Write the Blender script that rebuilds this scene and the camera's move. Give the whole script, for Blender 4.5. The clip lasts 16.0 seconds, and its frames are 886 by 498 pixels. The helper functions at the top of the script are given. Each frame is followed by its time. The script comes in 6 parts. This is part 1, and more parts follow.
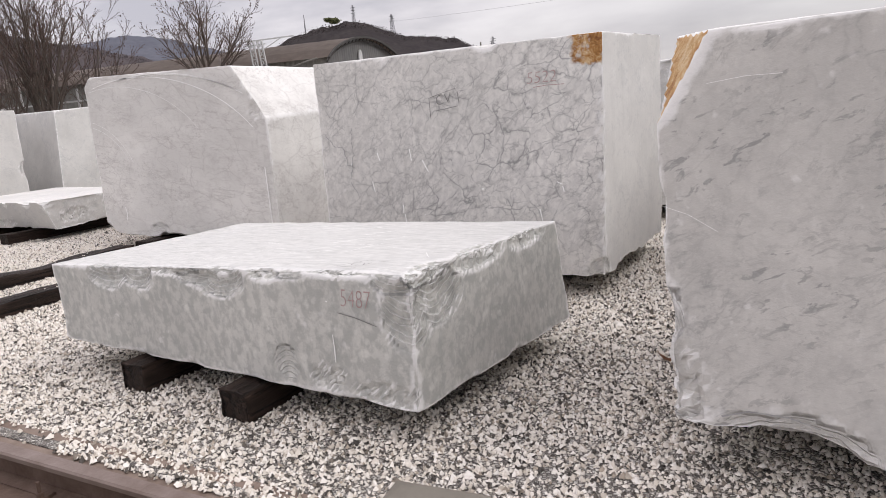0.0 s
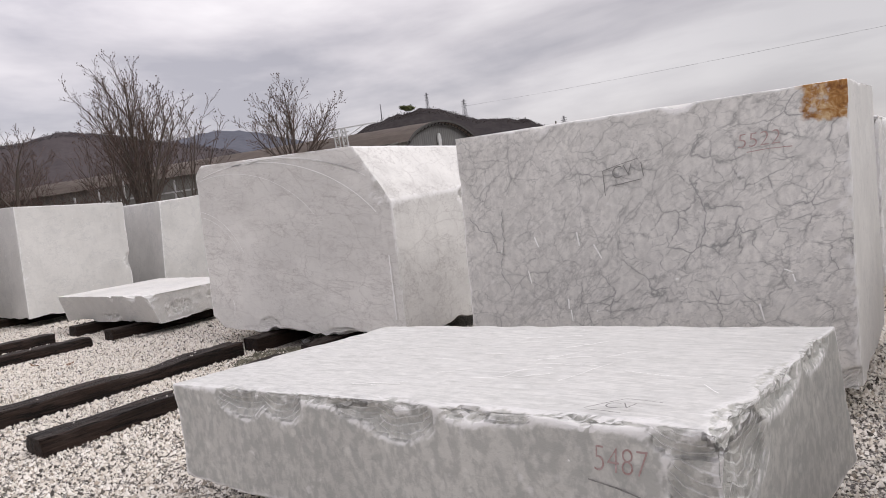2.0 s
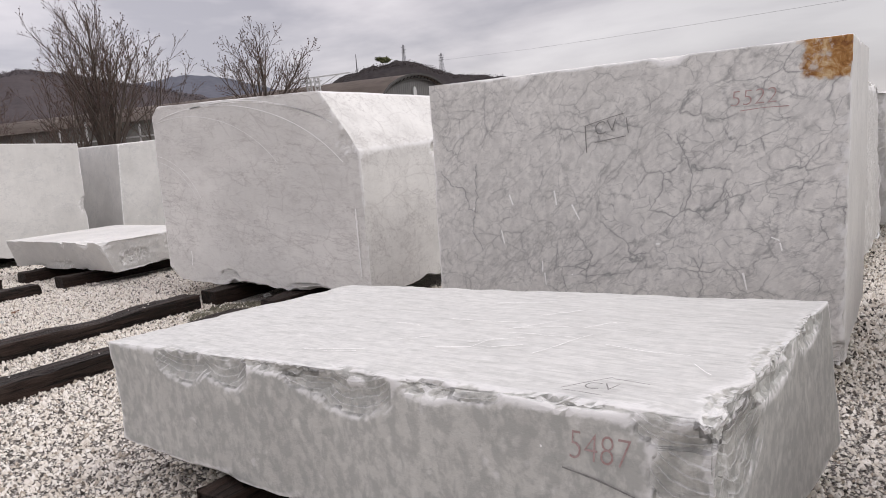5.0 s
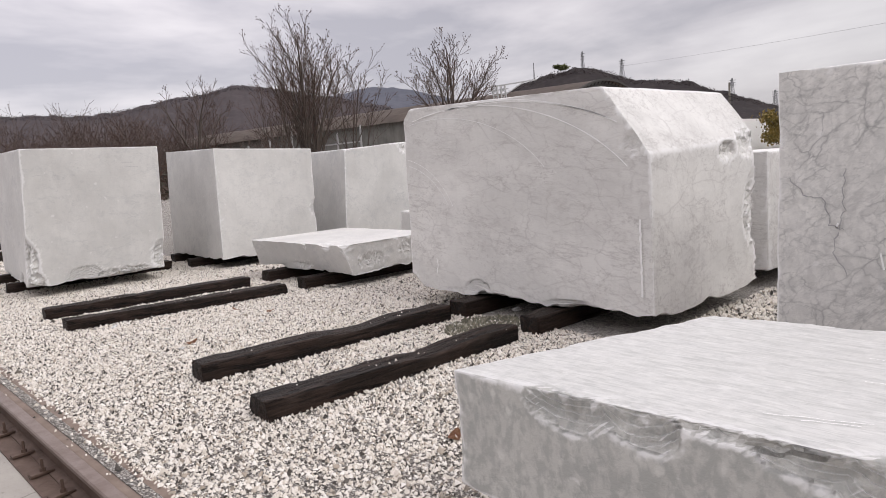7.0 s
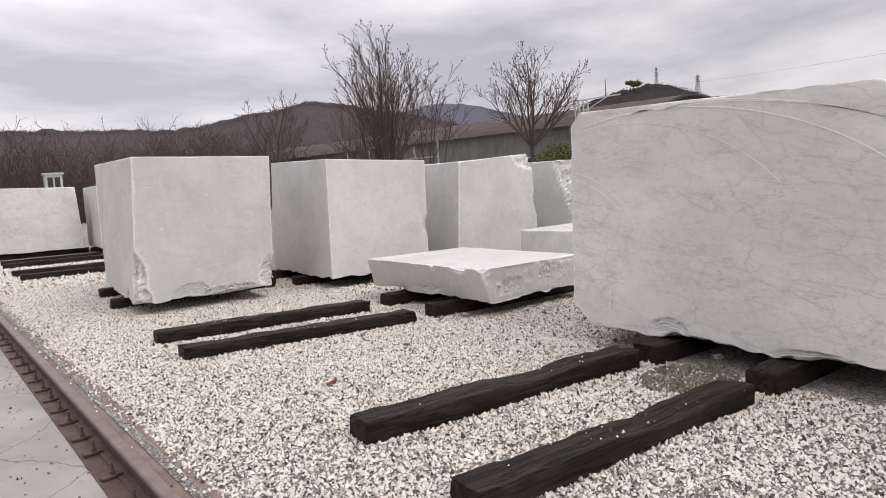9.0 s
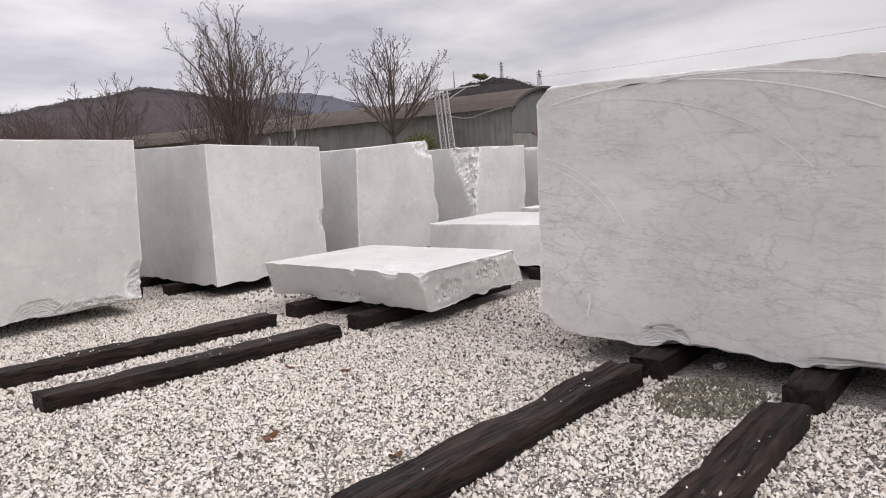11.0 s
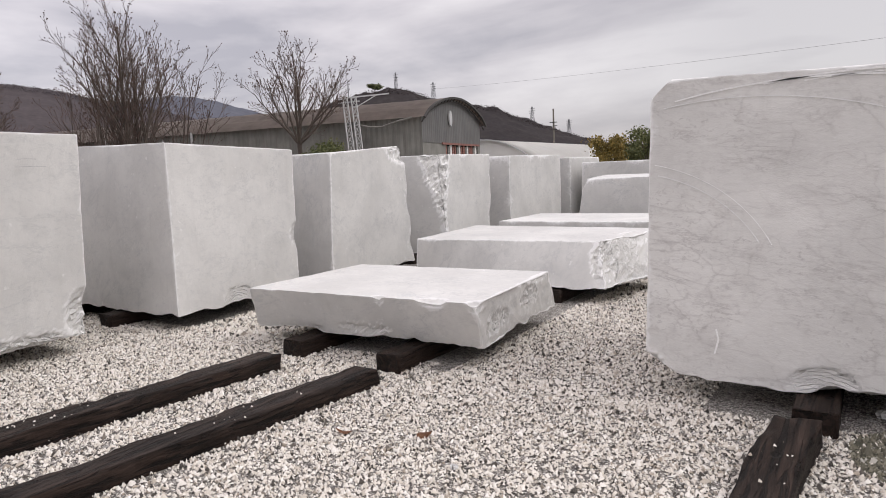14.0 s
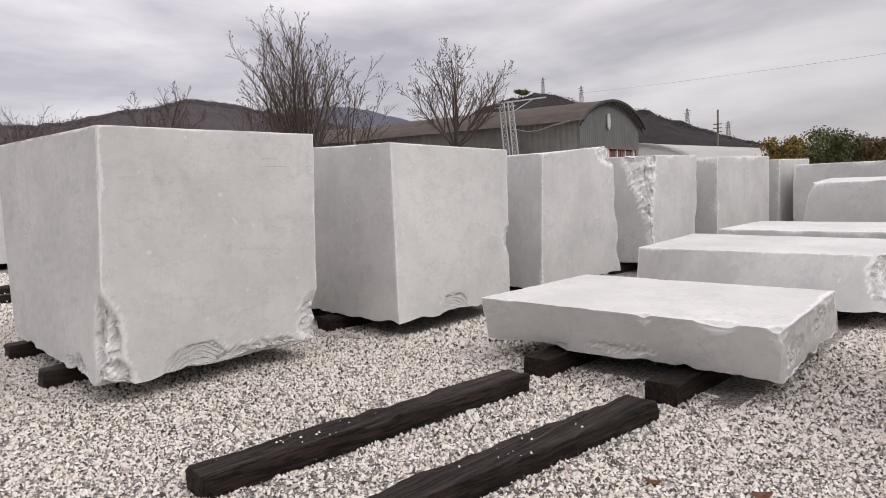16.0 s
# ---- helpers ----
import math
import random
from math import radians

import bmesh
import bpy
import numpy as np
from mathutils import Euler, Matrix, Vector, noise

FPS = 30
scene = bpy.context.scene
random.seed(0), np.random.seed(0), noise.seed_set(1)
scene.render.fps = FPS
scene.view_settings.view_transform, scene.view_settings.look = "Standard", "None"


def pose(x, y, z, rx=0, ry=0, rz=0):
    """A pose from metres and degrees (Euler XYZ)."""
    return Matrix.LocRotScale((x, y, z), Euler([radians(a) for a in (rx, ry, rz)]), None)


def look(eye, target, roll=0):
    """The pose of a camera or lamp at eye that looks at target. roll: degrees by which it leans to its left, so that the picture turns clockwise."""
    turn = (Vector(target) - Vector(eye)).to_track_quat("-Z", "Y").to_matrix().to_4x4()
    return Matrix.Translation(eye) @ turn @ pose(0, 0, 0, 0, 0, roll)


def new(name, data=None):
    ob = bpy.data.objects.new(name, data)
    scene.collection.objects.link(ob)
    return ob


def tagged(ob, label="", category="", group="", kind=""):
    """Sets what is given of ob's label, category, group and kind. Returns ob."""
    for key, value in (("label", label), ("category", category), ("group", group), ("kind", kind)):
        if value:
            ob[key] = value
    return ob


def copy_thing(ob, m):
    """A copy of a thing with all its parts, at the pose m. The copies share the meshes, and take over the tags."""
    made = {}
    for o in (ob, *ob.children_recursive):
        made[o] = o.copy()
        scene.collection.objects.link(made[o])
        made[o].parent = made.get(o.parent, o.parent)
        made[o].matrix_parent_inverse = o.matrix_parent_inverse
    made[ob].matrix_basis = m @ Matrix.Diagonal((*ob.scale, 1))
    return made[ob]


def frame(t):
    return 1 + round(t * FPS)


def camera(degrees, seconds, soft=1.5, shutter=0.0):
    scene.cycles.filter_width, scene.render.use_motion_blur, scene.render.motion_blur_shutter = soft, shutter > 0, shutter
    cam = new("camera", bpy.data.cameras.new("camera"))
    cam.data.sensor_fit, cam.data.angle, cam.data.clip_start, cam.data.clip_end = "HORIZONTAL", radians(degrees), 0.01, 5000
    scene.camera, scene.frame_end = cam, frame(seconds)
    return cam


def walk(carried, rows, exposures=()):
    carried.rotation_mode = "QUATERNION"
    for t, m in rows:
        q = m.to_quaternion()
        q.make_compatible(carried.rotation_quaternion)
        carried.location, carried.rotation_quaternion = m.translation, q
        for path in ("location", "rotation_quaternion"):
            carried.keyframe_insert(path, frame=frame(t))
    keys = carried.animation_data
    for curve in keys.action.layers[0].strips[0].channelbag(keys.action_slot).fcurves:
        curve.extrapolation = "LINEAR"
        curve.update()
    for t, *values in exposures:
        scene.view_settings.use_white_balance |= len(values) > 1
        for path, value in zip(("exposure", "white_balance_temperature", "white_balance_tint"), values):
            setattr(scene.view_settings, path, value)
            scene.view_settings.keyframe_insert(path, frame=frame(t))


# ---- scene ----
cam = camera(67.1, 16.0, 0.9)
PATH = [
    (0, (0.714, 0.304, 1.527), (-0.309, 1.969, 1.1), -4.6),
    (0.5, (0.468, 0.419, 1.561), (-0.761, 1.953, 1.191), -3.1),
    (1, (0.182, 0.491, 1.558), (-1.031, 2.037, 1.184), -5.7),
    (1.5, (-0.076, 0.64, 1.528), (-1.21, 2.25, 1.176), -4.7),
    (2, (-0.348, 0.732, 1.568), (-1.555, 2.317, 1.392), -6.5),
    (2.5, (-0.339, 0.812, 1.572), (-1.226, 2.57, 1.223), -5.9),
    (3, (-0.162, 0.962, 1.54), (-1.02, 2.75, 1.28), -0.9),
    (3.2, (-0.113, 0.995, 1.531), (-0.916, 2.813, 1.3), 1.7),
    (5.3, (-0.641, 0.977, 1.533), (-1.866, 2.529, 1.233), -5.7),
    (5.5, (-0.739, 0.994, 1.548), (-2.032, 2.498, 1.288), -5.8),
    (6, (-0.994, 0.954, 1.531), (-2.427, 2.323, 1.264), -2.7),
    (6.5, (-1.303, 0.882, 1.575), (-2.725, 2.265, 1.318), -4.5),
    (7, (-1.622, 0.85, 1.554), (-3.134, 2.135, 1.302), -4.1),
    (7.5, (-1.964, 0.845, 1.584), (-3.558, 2.031, 1.35), -3.2),
    (8, (-2.31, 0.756, 1.586), (-3.872, 1.979, 1.334), -4.0),
    (8.5, (-2.709, 0.745, 1.596), (-4.334, 1.898, 1.414), -4.2),
    (8.7, (-2.866, 0.759, 1.59), (-4.501, 1.894, 1.4), -3.5),
    (10.8, (-4.413, 0.862, 1.604), (-5.857, 2.225, 1.364), -2.5),
    (11, (-4.533, 0.898, 1.609), (-5.875, 2.36, 1.363), -3.6),
    (11.5, (-4.799, 0.862, 1.634), (-6.016, 2.425, 1.359), -2.5),
    (12, (-5.138, 0.906, 1.648), (-6.308, 2.51, 1.406), -3.9),
    (12.5, (-5.432, 0.907, 1.629), (-6.552, 2.546, 1.384), -1.1),
    (13, (-5.739, 0.871, 1.653), (-6.782, 2.559, 1.398), -2.0),
    (13.5, (-6.054, 0.909, 1.618), (-7.189, 2.53, 1.329), -5.3),
    (14, (-6.361, 0.929, 1.655), (-7.45, 2.591, 1.422), -2.6),
    (14.5, (-6.67, 0.871, 1.665), (-7.693, 2.565, 1.375), -3.3),
    (15, (-6.937, 0.816, 1.655), (-8.063, 2.449, 1.4), -1.5),
    (15.5, (-7.231, 0.855, 1.66), (-8.551, 2.346, 1.479), -5.1),
    (16, (-7.508, 0.855, 1.648), (-8.924, 2.253, 1.451), -2.6),
]
walk(cam, [(t, look(eye, target, roll)) for t, eye, target, roll in PATH], [(0.0, 0.76), (1.4, 0.73), (2.0, 0.57), (3.2, 0.57), (8.0, 0.63), (12.5, 0.66), (16.0, 0.56)])

# ---- sky and light ----
def build_world():
    w = bpy.data.worlds.new("overcast_sky")
    scene.world = w
    w.use_nodes = True
    nt = w.node_tree
    nt.nodes.clear()
    N, L = nt.nodes.new, nt.links.new
    out, bg = N("ShaderNodeOutputWorld"), N("ShaderNodeBackground")
    sky = N("ShaderNodeTexSky")
    sky.sky_type, sky.sun_disc = "NISHITA", False
    sky.sun_elevation, sky.sun_rotation = radians(48), radians(75)
    tc, mp = N("ShaderNodeTexCoord"), N("ShaderNodeMapping")
    mp.inputs["Scale"].default_value = (1.0, 1.0, 3.6)
    L(tc.outputs["Generated"], mp.inputs["Vector"])
    n1, n2 = N("ShaderNodeTexNoise"), N("ShaderNodeTexNoise")
    for n, s, d, r, k in ((n1, 1.25, 6, 0.52, 0.35), (n2, 3.6, 6, 0.55, 0.3)):
        n.inputs["Scale"].default_value, n.inputs["Detail"].default_value = s, d
        n.inputs["Roughness"].default_value, n.inputs["Distortion"].default_value = r, k
        L(mp.outputs["Vector"], n.inputs["Vector"])
    mix = N("ShaderNodeMath"); mix.operation = "MULTIPLY_ADD"
    mix.inputs[1].default_value = 0.28
    L(n2.outputs["Fac"], mix.inputs[0]); L(n1.outputs["Fac"], mix.inputs[2])
    ramp = N("ShaderNodeValToRGB")
    e = ramp.color_ramp.elements
    e[0].position, e[0].color = 0.52, (0.31, 0.293, 0.322, 1)
    e[1].position, e[1].color = 0.77, (0.64, 0.605, 0.615, 1)
    m = e.new(0.64); m.color = (0.48, 0.448, 0.468, 1)
    L(mix.outputs[0], ramp.inputs["Fac"])
    sep = N("ShaderNodeSeparateXYZ")
    L(tc.outputs["Generated"], sep.inputs[0])
    # overcast luminance rises towards the zenith
    up = N("ShaderNodeMapRange")
    up.inputs["From Min"].default_value, up.inputs["From Max"].default_value = 0.22, 0.95
    up.inputs["To Min"].default_value, up.inputs["To Max"].default_value = 1.0, SKY_ZENITH
    L(sep.outputs["Z"], up.inputs["Value"])
    # thinner cloud towards the hills
    side = N("ShaderNodeMapRange")
    side.inputs["From Min"].default_value, side.inputs["From Max"].default_value = -0.95, -0.15
    side.inputs["To Min"].default_value, side.inputs["To Max"].default_value = 1.36, 0.81
    L(sep.outputs["X"], side.inputs["Value"])
    both = N("ShaderNodeMath"); both.operation = "MULTIPLY"
    L(up.outputs["Result"], both.inputs[0]); L(side.outputs["Result"], both.inputs[1])
    sc = N("ShaderNodeVectorMath"); sc.operation = "SCALE"
    L(ramp.outputs["Color"], sc.inputs[0]); L(both.outputs[0], sc.inputs["Scale"])
    add = N("ShaderNodeVectorMath"); add.operation = "MULTIPLY_ADD"
    add.inputs[1].default_value = (0.012, 0.012, 0.012)
    L(sky.outputs["Color"], add.inputs[0]); L(sc.outputs[0], add.inputs[2])
    L(add.outputs[0], bg.inputs["Color"])
    bg.inputs["Strength"].default_value = SKY_STRENGTH
    L(bg.outputs[0], out.inputs["Surface"])


SKY_STRENGTH, SKY_ZENITH = 0.80, 2.7
build_world()
sun = new("sun", bpy.data.lights.new("sun", "SUN"))
sun.data.energy, sun.data.angle, sun.data.color = 0.75, radians(35), (1.0, 0.97, 0.93)
sun.matrix_world = look((30, 10, 36), (0, 0, 0))


# ---- node helpers and materials ----
class Mat:
    def __init__(self, name, rough=0.8, metal=0.0, spec=0.5):
        self.m = bpy.data.materials.new(name)
        self.m.use_nodes = True
        self.nt = self.m.node_tree
        self.b = self.nt.nodes["Principled BSDF"]
        self.b.inputs["Roughness"].default_value = rough
        self.b.inputs["Metallic"].default_value = metal
        self.b.inputs["Specular IOR Level"].default_value = spec
        self.tc = self.nt.nodes.new("ShaderNodeTexCoord")

    def link(self, a, b):
        self.nt.links.new(a, b)

    def coords(self, scale=(1, 1, 1), loc=(0, 0, 0), rot=(0, 0, 0)):
        """Object coordinates, turned first and stretched after, so that a pattern can run aslant."""
        src = self.tc.outputs["Object"]
        if any(rot):
            r = self.nt.nodes.new("ShaderNodeMapping")
            r.inputs["Rotation"].default_value = [radians(a) for a in rot]
            self.link(src, r.inputs["Vector"])
            src = r.outputs["Vector"]
        n = self.nt.nodes.new("ShaderNodeMapping")
        n.inputs["Scale"].default_value, n.inputs["Location"].default_value = scale, loc
        self.link(src, n.inputs["Vector"])
        return n.outputs["Vector"]

    def noise(self, v, scale, detail=4, rough=0.55, dist=0.0, out="Fac"):
        n = self.nt.nodes.new("ShaderNodeTexNoise")
        for k, x in (("Scale", scale), ("Detail", detail), ("Roughness", rough), ("Distortion", dist)):
            n.inputs[k].default_value = x
        self.link(v, n.inputs["Vector"])
        return n.outputs[out]

    def voronoi(self, v, scale, feature="F1", out="Distance", rand=1.0):
        n = self.nt.nodes.new("ShaderNodeTexVoronoi")
        n.feature = feature
        n.inputs["Scale"].default_value, n.inputs["Randomness"].default_value = scale, rand
        self.link(v, n.inputs["Vector"])
        return n.outputs[out]

    def math(self, op, a, b=0.0, c=None):
        n = self.nt.nodes.new("ShaderNodeMath")
        n.operation = op
        for i, x in enumerate((a, b, c)):
            if x is None:
                continue
            if isinstance(x, (int, float)):
                n.inputs[i].default_value = x
            else:
                self.link(x, n.inputs[i])
        return n.outputs[0]

    def warp(self, v, scale, amount):
        c = self.noise(v, scale, 3, out="Color")
        n = self.nt.nodes.new("ShaderNodeVectorMath")
        n.operation = "MULTIPLY_ADD"
        n.inputs[1].default_value = (amount,) * 3
        self.link(c, n.inputs[0]); self.link(v, n.inputs[2])
        return n.outputs[0]

    def ramp(self, f, *stops):
        n = self.nt.nodes.new("ShaderNodeValToRGB")
        e = n.color_ramp.elements
        while len(e) > 1:
            e.remove(e[0])
        for i, (p, c) in enumerate(stops):
            q = e[0] if i == 0 else e.new(p)
            q.position = p
            q.color = (c, c, c, 1) if isinstance(c, (int, float)) else (*c, 1)
        self.link(f, n.inputs["Fac"])
        return n.outputs["Color"]

    def mix(self, f, a, b, mode="MIX"):
        n = self.nt.nodes.new("ShaderNodeMix")
        n.data_type, n.blend_type = "RGBA", mode
        for i, x in ((0, f), (6, a), (7, b)):
            if isinstance(x, (int, float)):
                n.inputs[i].default_value = x if i == 0 else (x, x, x, 1)
            elif isinstance(x, tuple):
                n.inputs[i].default_value = (*x, 1)
            else:
                self.link(x, n.inputs[i])
        return n.outputs[2]

    def color(self, c):
        if isinstance(c, tuple):
            self.b.inputs["Base Color"].default_value = (*c, 1)
        else:
            self.link(c, self.b.inputs["Base Color"])
        return self

    def bump(self, h, dist=0.01, strength=1.0):
        n = self.nt.nodes.new("ShaderNodeBump")
        n.inputs["Strength"].default_value, n.inputs["Distance"].default_value = strength, dist
        self.link(h, n.inputs["Height"])
        self.link(n.outputs["Normal"], self.b.inputs["Normal"])
        return self


def marble(name, base=(0.72, 0.71, 0.69), dark=(0.42, 0.42, 0.42), web=0.0, web_scale=5.0, wisps=0.3, wisp_scale=1.2,
           mottle=0.0, stretch=(1, 1, 1), turn=(0, 0, 0), loc=(0, 0, 0), rust=None, saw=0.0, speck=0.2, fleck=0.0):
    """Sawn white marble: clouds, a net of grey veins, long wisps, pale clasts, fine grain."""
    k = Mat(name, 0.62, 0.0, 0.35)
    base = (base[0] * 1.006, base[1], base[2] * 0.988)
    v = k.coords(stretch, loc, turn)
    wv = k.warp(v, 2.2, 0.35)
    cloud = k.noise(wv, 1.1, 6, 0.6)
    col = k.mix(k.ramp(cloud, (0.38, 0.0), (0.62, 1.0)), tuple(c * 0.84 for c in base), base)
    haze = k.noise(wv, 4.5, 6, 0.66)
    col = k.mix(k.math("MULTIPLY", k.ramp(haze, (0.5, 0.0), (0.68, 1.0)), 0.15), col, dark)
    if mottle:
        cell = k.voronoi(k.warp(k.coords((1, 1, 0.75), loc), 12.0, 0.07), 17.0)
        spots = k.ramp(cell, (0.22, 1.0), (0.40, 0.0))
        blot = k.noise(k.warp(k.coords((1, 1, 0.7), loc), 8.0, 0.08), 21.0, 6, 0.6)
        col = k.mix(k.math("MULTIPLY", k.ramp(blot, (0.43, 0.0), (0.57, 1.0)), mottle), col, dark)
        pick = k.ramp(k.noise(v, 5.0, 2), (0.48, 0.0), (0.6, 1.0))
        col = k.mix(k.math("MULTIPLY", k.math("MULTIPLY", spots, pick), mottle), col, tuple(c * 1.22 for c in base))
    if web:
        patch = k.ramp(k.noise(v, 0.9, 4, 0.6), (0.34, 0.35), (0.55, 1.0))
        jag = k.warp(k.warp(k.warp(v, 1.3, 0.30), 6.0, 0.10), 24.0, 0.035)
        for s, wd, a in ((web_scale, 0.022, 1.0), (web_scale * 0.5, 0.014, 1.0), (web_scale * 2.1, 0.034, 0.65)):
            edge = k.voronoi(jag, s, "DISTANCE_TO_EDGE")
            line = k.ramp(edge, (0.0, 1.0), (wd * 0.4, 0.75), (wd, 0.22), (wd * 2.6, 0.0))
            fade = k.ramp(k.noise(k.warp(v, 3.0, 0.2), 2.4 + s * 0.4, 4, 0.65), (0.42, 0.0), (0.56, 1.0))
            col = k.mix(k.math("MULTIPLY", k.math("MULTIPLY", k.math("MULTIPLY", line, patch), fade), web * a), col, dark)
        smoke = k.ramp(k.noise(wv, 2.6, 6, 0.68), (0.50, 0.0), (0.68, 1.0))
        col = k.mix(k.math("MULTIPLY", smoke, web * 0.10), col, tuple(c * 1.15 for c in dark))
    if wisps:
        sv = k.warp(k.coords(tuple(a * b for a, b in zip(stretch, (0.55, 0.8, 1.35))), loc, tuple(a + b for a, b in zip(turn, (0, 6, 0)))), 1.6, 0.4)
        for s, wd, a in ((wisp_scale, 0.020, 1.0), (wisp_scale * 2.7, 0.024, 0.6)):
            ws = k.noise(sv, s, 10, 0.68, 0.25)
            ln = k.math("ABSOLUTE", k.math("SUBTRACT", ws, 0.5))
            thin = k.ramp(ln, (0.0, 1.0), (wd * 0.2, 0.75), (wd * 0.55, 0.2), (wd * 1.5, 0.0))
            gate = k.ramp(k.noise(v, 1.1 + s * 0.5, 4, 0.6), (0.44, 0.0), (0.56, 1.0))
            col = k.mix(k.math("MULTIPLY", k.math("MULTIPLY", thin, gate), wisps * a), col, dark)
    if fleck:
        # short dark dashes that lean one way
        fv = k.warp(k.coords((10.0, 10.0, 24.0), loc, (0, 24, 0)), 1.2, 0.6)
        dash = k.ramp(k.noise(fv, 1.0, 5, 0.62, 0.5), (0.57, 0.0), (0.62, 1.0))
        crowd = k.ramp(k.noise(v, 2.6, 4, 0.6), (0.42, 0.15), (0.58, 1.0))
        col = k.mix(k.math("MULTIPLY", k.math("MULTIPLY", dash, crowd), fleck), col, dark)
    if speck:
        zone = k.ramp(k.noise(wv, 2.0, 4, 0.6), (0.44, 0.0), (0.6, 1.0))
        dots = k.ramp(k.noise(k.coords((1, 1, 1.7), loc), 21.0, 5, 0.7, 0.6), (0.54, 0.0), (0.63, 1.0))
        col = k.mix(k.math("MULTIPLY", k.math("MULTIPLY", zone, dots), speck), col, dark)
    # dust and rain runs
    run = k.noise(k.coords((9, 9, 0.7), loc), 1.6, 4, 0.6)
    col = k.mix(k.math("MULTIPLY", k.ramp(run, (0.52, 0.0), (0.8, 1.0)), 0.16), col, (0.46, 0.45, 0.42))
    fine = k.noise(v, 95.0, 3, 0.7)
    col = k.mix(k.math("MULTIPLY", k.ramp(fine, (0.45, 0.0), (0.7, 1.0)), 0.13), col, tuple(c * 0.72 for c in base))
    bruise = k.ramp(k.noise(v, 11.0, 2), (0.70, 0.0), (0.76, 1.0))
    col = k.mix(k.math("MULTIPLY", bruise, 0.5), col, (0.84, 0.83, 0.82))
    geo = k.nt.nodes.new("ShaderNodeNewGeometry")
    worn = k.ramp(k.math("MULTIPLY_ADD", k.math("SUBTRACT", k.noise(v, 18.0, 3), 0.5), 0.05, geo.outputs["Pointiness"]), (0.508, 0.0), (0.524, 1.0))
    col = k.mix(k.math("MULTIPLY", worn, 0.75), col, (0.86, 0.855, 0.85))
    brk = k.nt.nodes.new("ShaderNodeAttribute")
    brk.attribute_name = "broken"
    inb = k.ramp(brk.outputs["Fac"], (0.0, 0.0), (0.16, 1.0))
    phase = k.nt.nodes.new("ShaderNodeAttribute")
    phase.attribute_name = "shell"
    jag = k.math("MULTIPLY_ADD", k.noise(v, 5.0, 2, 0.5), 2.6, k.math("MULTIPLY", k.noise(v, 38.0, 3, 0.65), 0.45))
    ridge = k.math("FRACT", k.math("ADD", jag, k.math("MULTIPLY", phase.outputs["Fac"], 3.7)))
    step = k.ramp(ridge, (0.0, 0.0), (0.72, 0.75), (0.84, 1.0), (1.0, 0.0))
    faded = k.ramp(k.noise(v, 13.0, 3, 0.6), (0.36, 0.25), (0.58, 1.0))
    # light catching the ridge crests is painted as pale broken lines in the colour
    crest_light = k.ramp(ridge, (0.70, 0.0), (0.84, 1.0), (0.95, 0.0))
    col = k.mix(k.math("MULTIPLY", k.math("MULTIPLY", inb, k.math("MULTIPLY", crest_light, faded)), 0.6), col, (0.88, 0.88, 0.87))
    if saw:
        sepn = k.nt.nodes.new("ShaderNodeSeparateXYZ")
        k.link(geo.outputs["Normal"], sepn.inputs[0])
        streak = k.noise(k.coords((2.6, 17, 4), (0, 0, 0), (0, 0, 3)), 2.6, 7, 0.72, 0.9)
        topf = k.ramp(sepn.outputs[2], (0.8, 0.0), (0.95, 1.0))
        tcol = k.ramp(streak, (0.36, (0.47, 0.475, 0.465)), (0.5, (0.60, 0.60, 0.59)), (0.66, (0.71, 0.71, 0.70)))
        col = k.mix(k.math("MULTIPLY", topf, 0.7), col, tcol)
    if rust:
        x0, x1, z0, z1 = rust
        sep = k.nt.nodes.new("ShaderNodeSeparateXYZ")
        k.link(k.warp(k.warp(k.coords(), 6.0, 0.16), 26.0, 0.06), sep.inputs[0])
        inside = None
        for o, lim, sgn in ((0, x0, 1), (0, x1, -1), (2, z0, 1), (2, z1, -1), (1, -0.55, -1)):
            d = k.math("MULTIPLY", k.math("SUBTRACT", sep.outputs[o], lim + 0.11), 34.0 * sgn)
            d = k.math("MINIMUM", k.math("MAXIMUM", d, 0.0), 1.0)
            inside = d if inside is None else k.math("MULTIPLY", inside, d)
        oc = k.ramp(k.noise(k.coords(), 13.0, 8, 0.72, 0.6), (0.36, (0.17, 0.06, 0.015)), (0.5, (0.40, 0.20, 0.06)), (0.64, (0.66, 0.50, 0.30)))
        inside = k.math("MULTIPLY", inside, k.ramp(k.noise(k.coords(), 11.0, 5, 0.7), (0.30, 0.3), (0.42, 1.0)))
        col = k.mix(inside, col, oc)
    k.color(col)
    h = k.math("ADD", k.math("MULTIPLY", k.noise(v, 34.0, 5, 0.65), 0.55), k.math("MULTIPLY", fine, 0.3))
    if saw:
        h = k.math("ADD", h, k.math("MULTIPLY", k.noise(k.coords((2.2, 30, 2.2), (0, 0, 0), (0, 0, 4)), 2.0, 4, 0.6), saw))
    shell = k.math("MULTIPLY", inb, k.math("ADD", k.math("MULTIPLY", k.math("MULTIPLY", k.math("SUBTRACT", step, 0.5), faded), 2.7), k.math("MULTIPLY", k.math("SUBTRACT", k.noise(v, 20.0, 6, 0.72), 0.48), 4.5)))
    k.bump(k.math("ADD", h, shell), 0.004, 0.9)
    return k.m


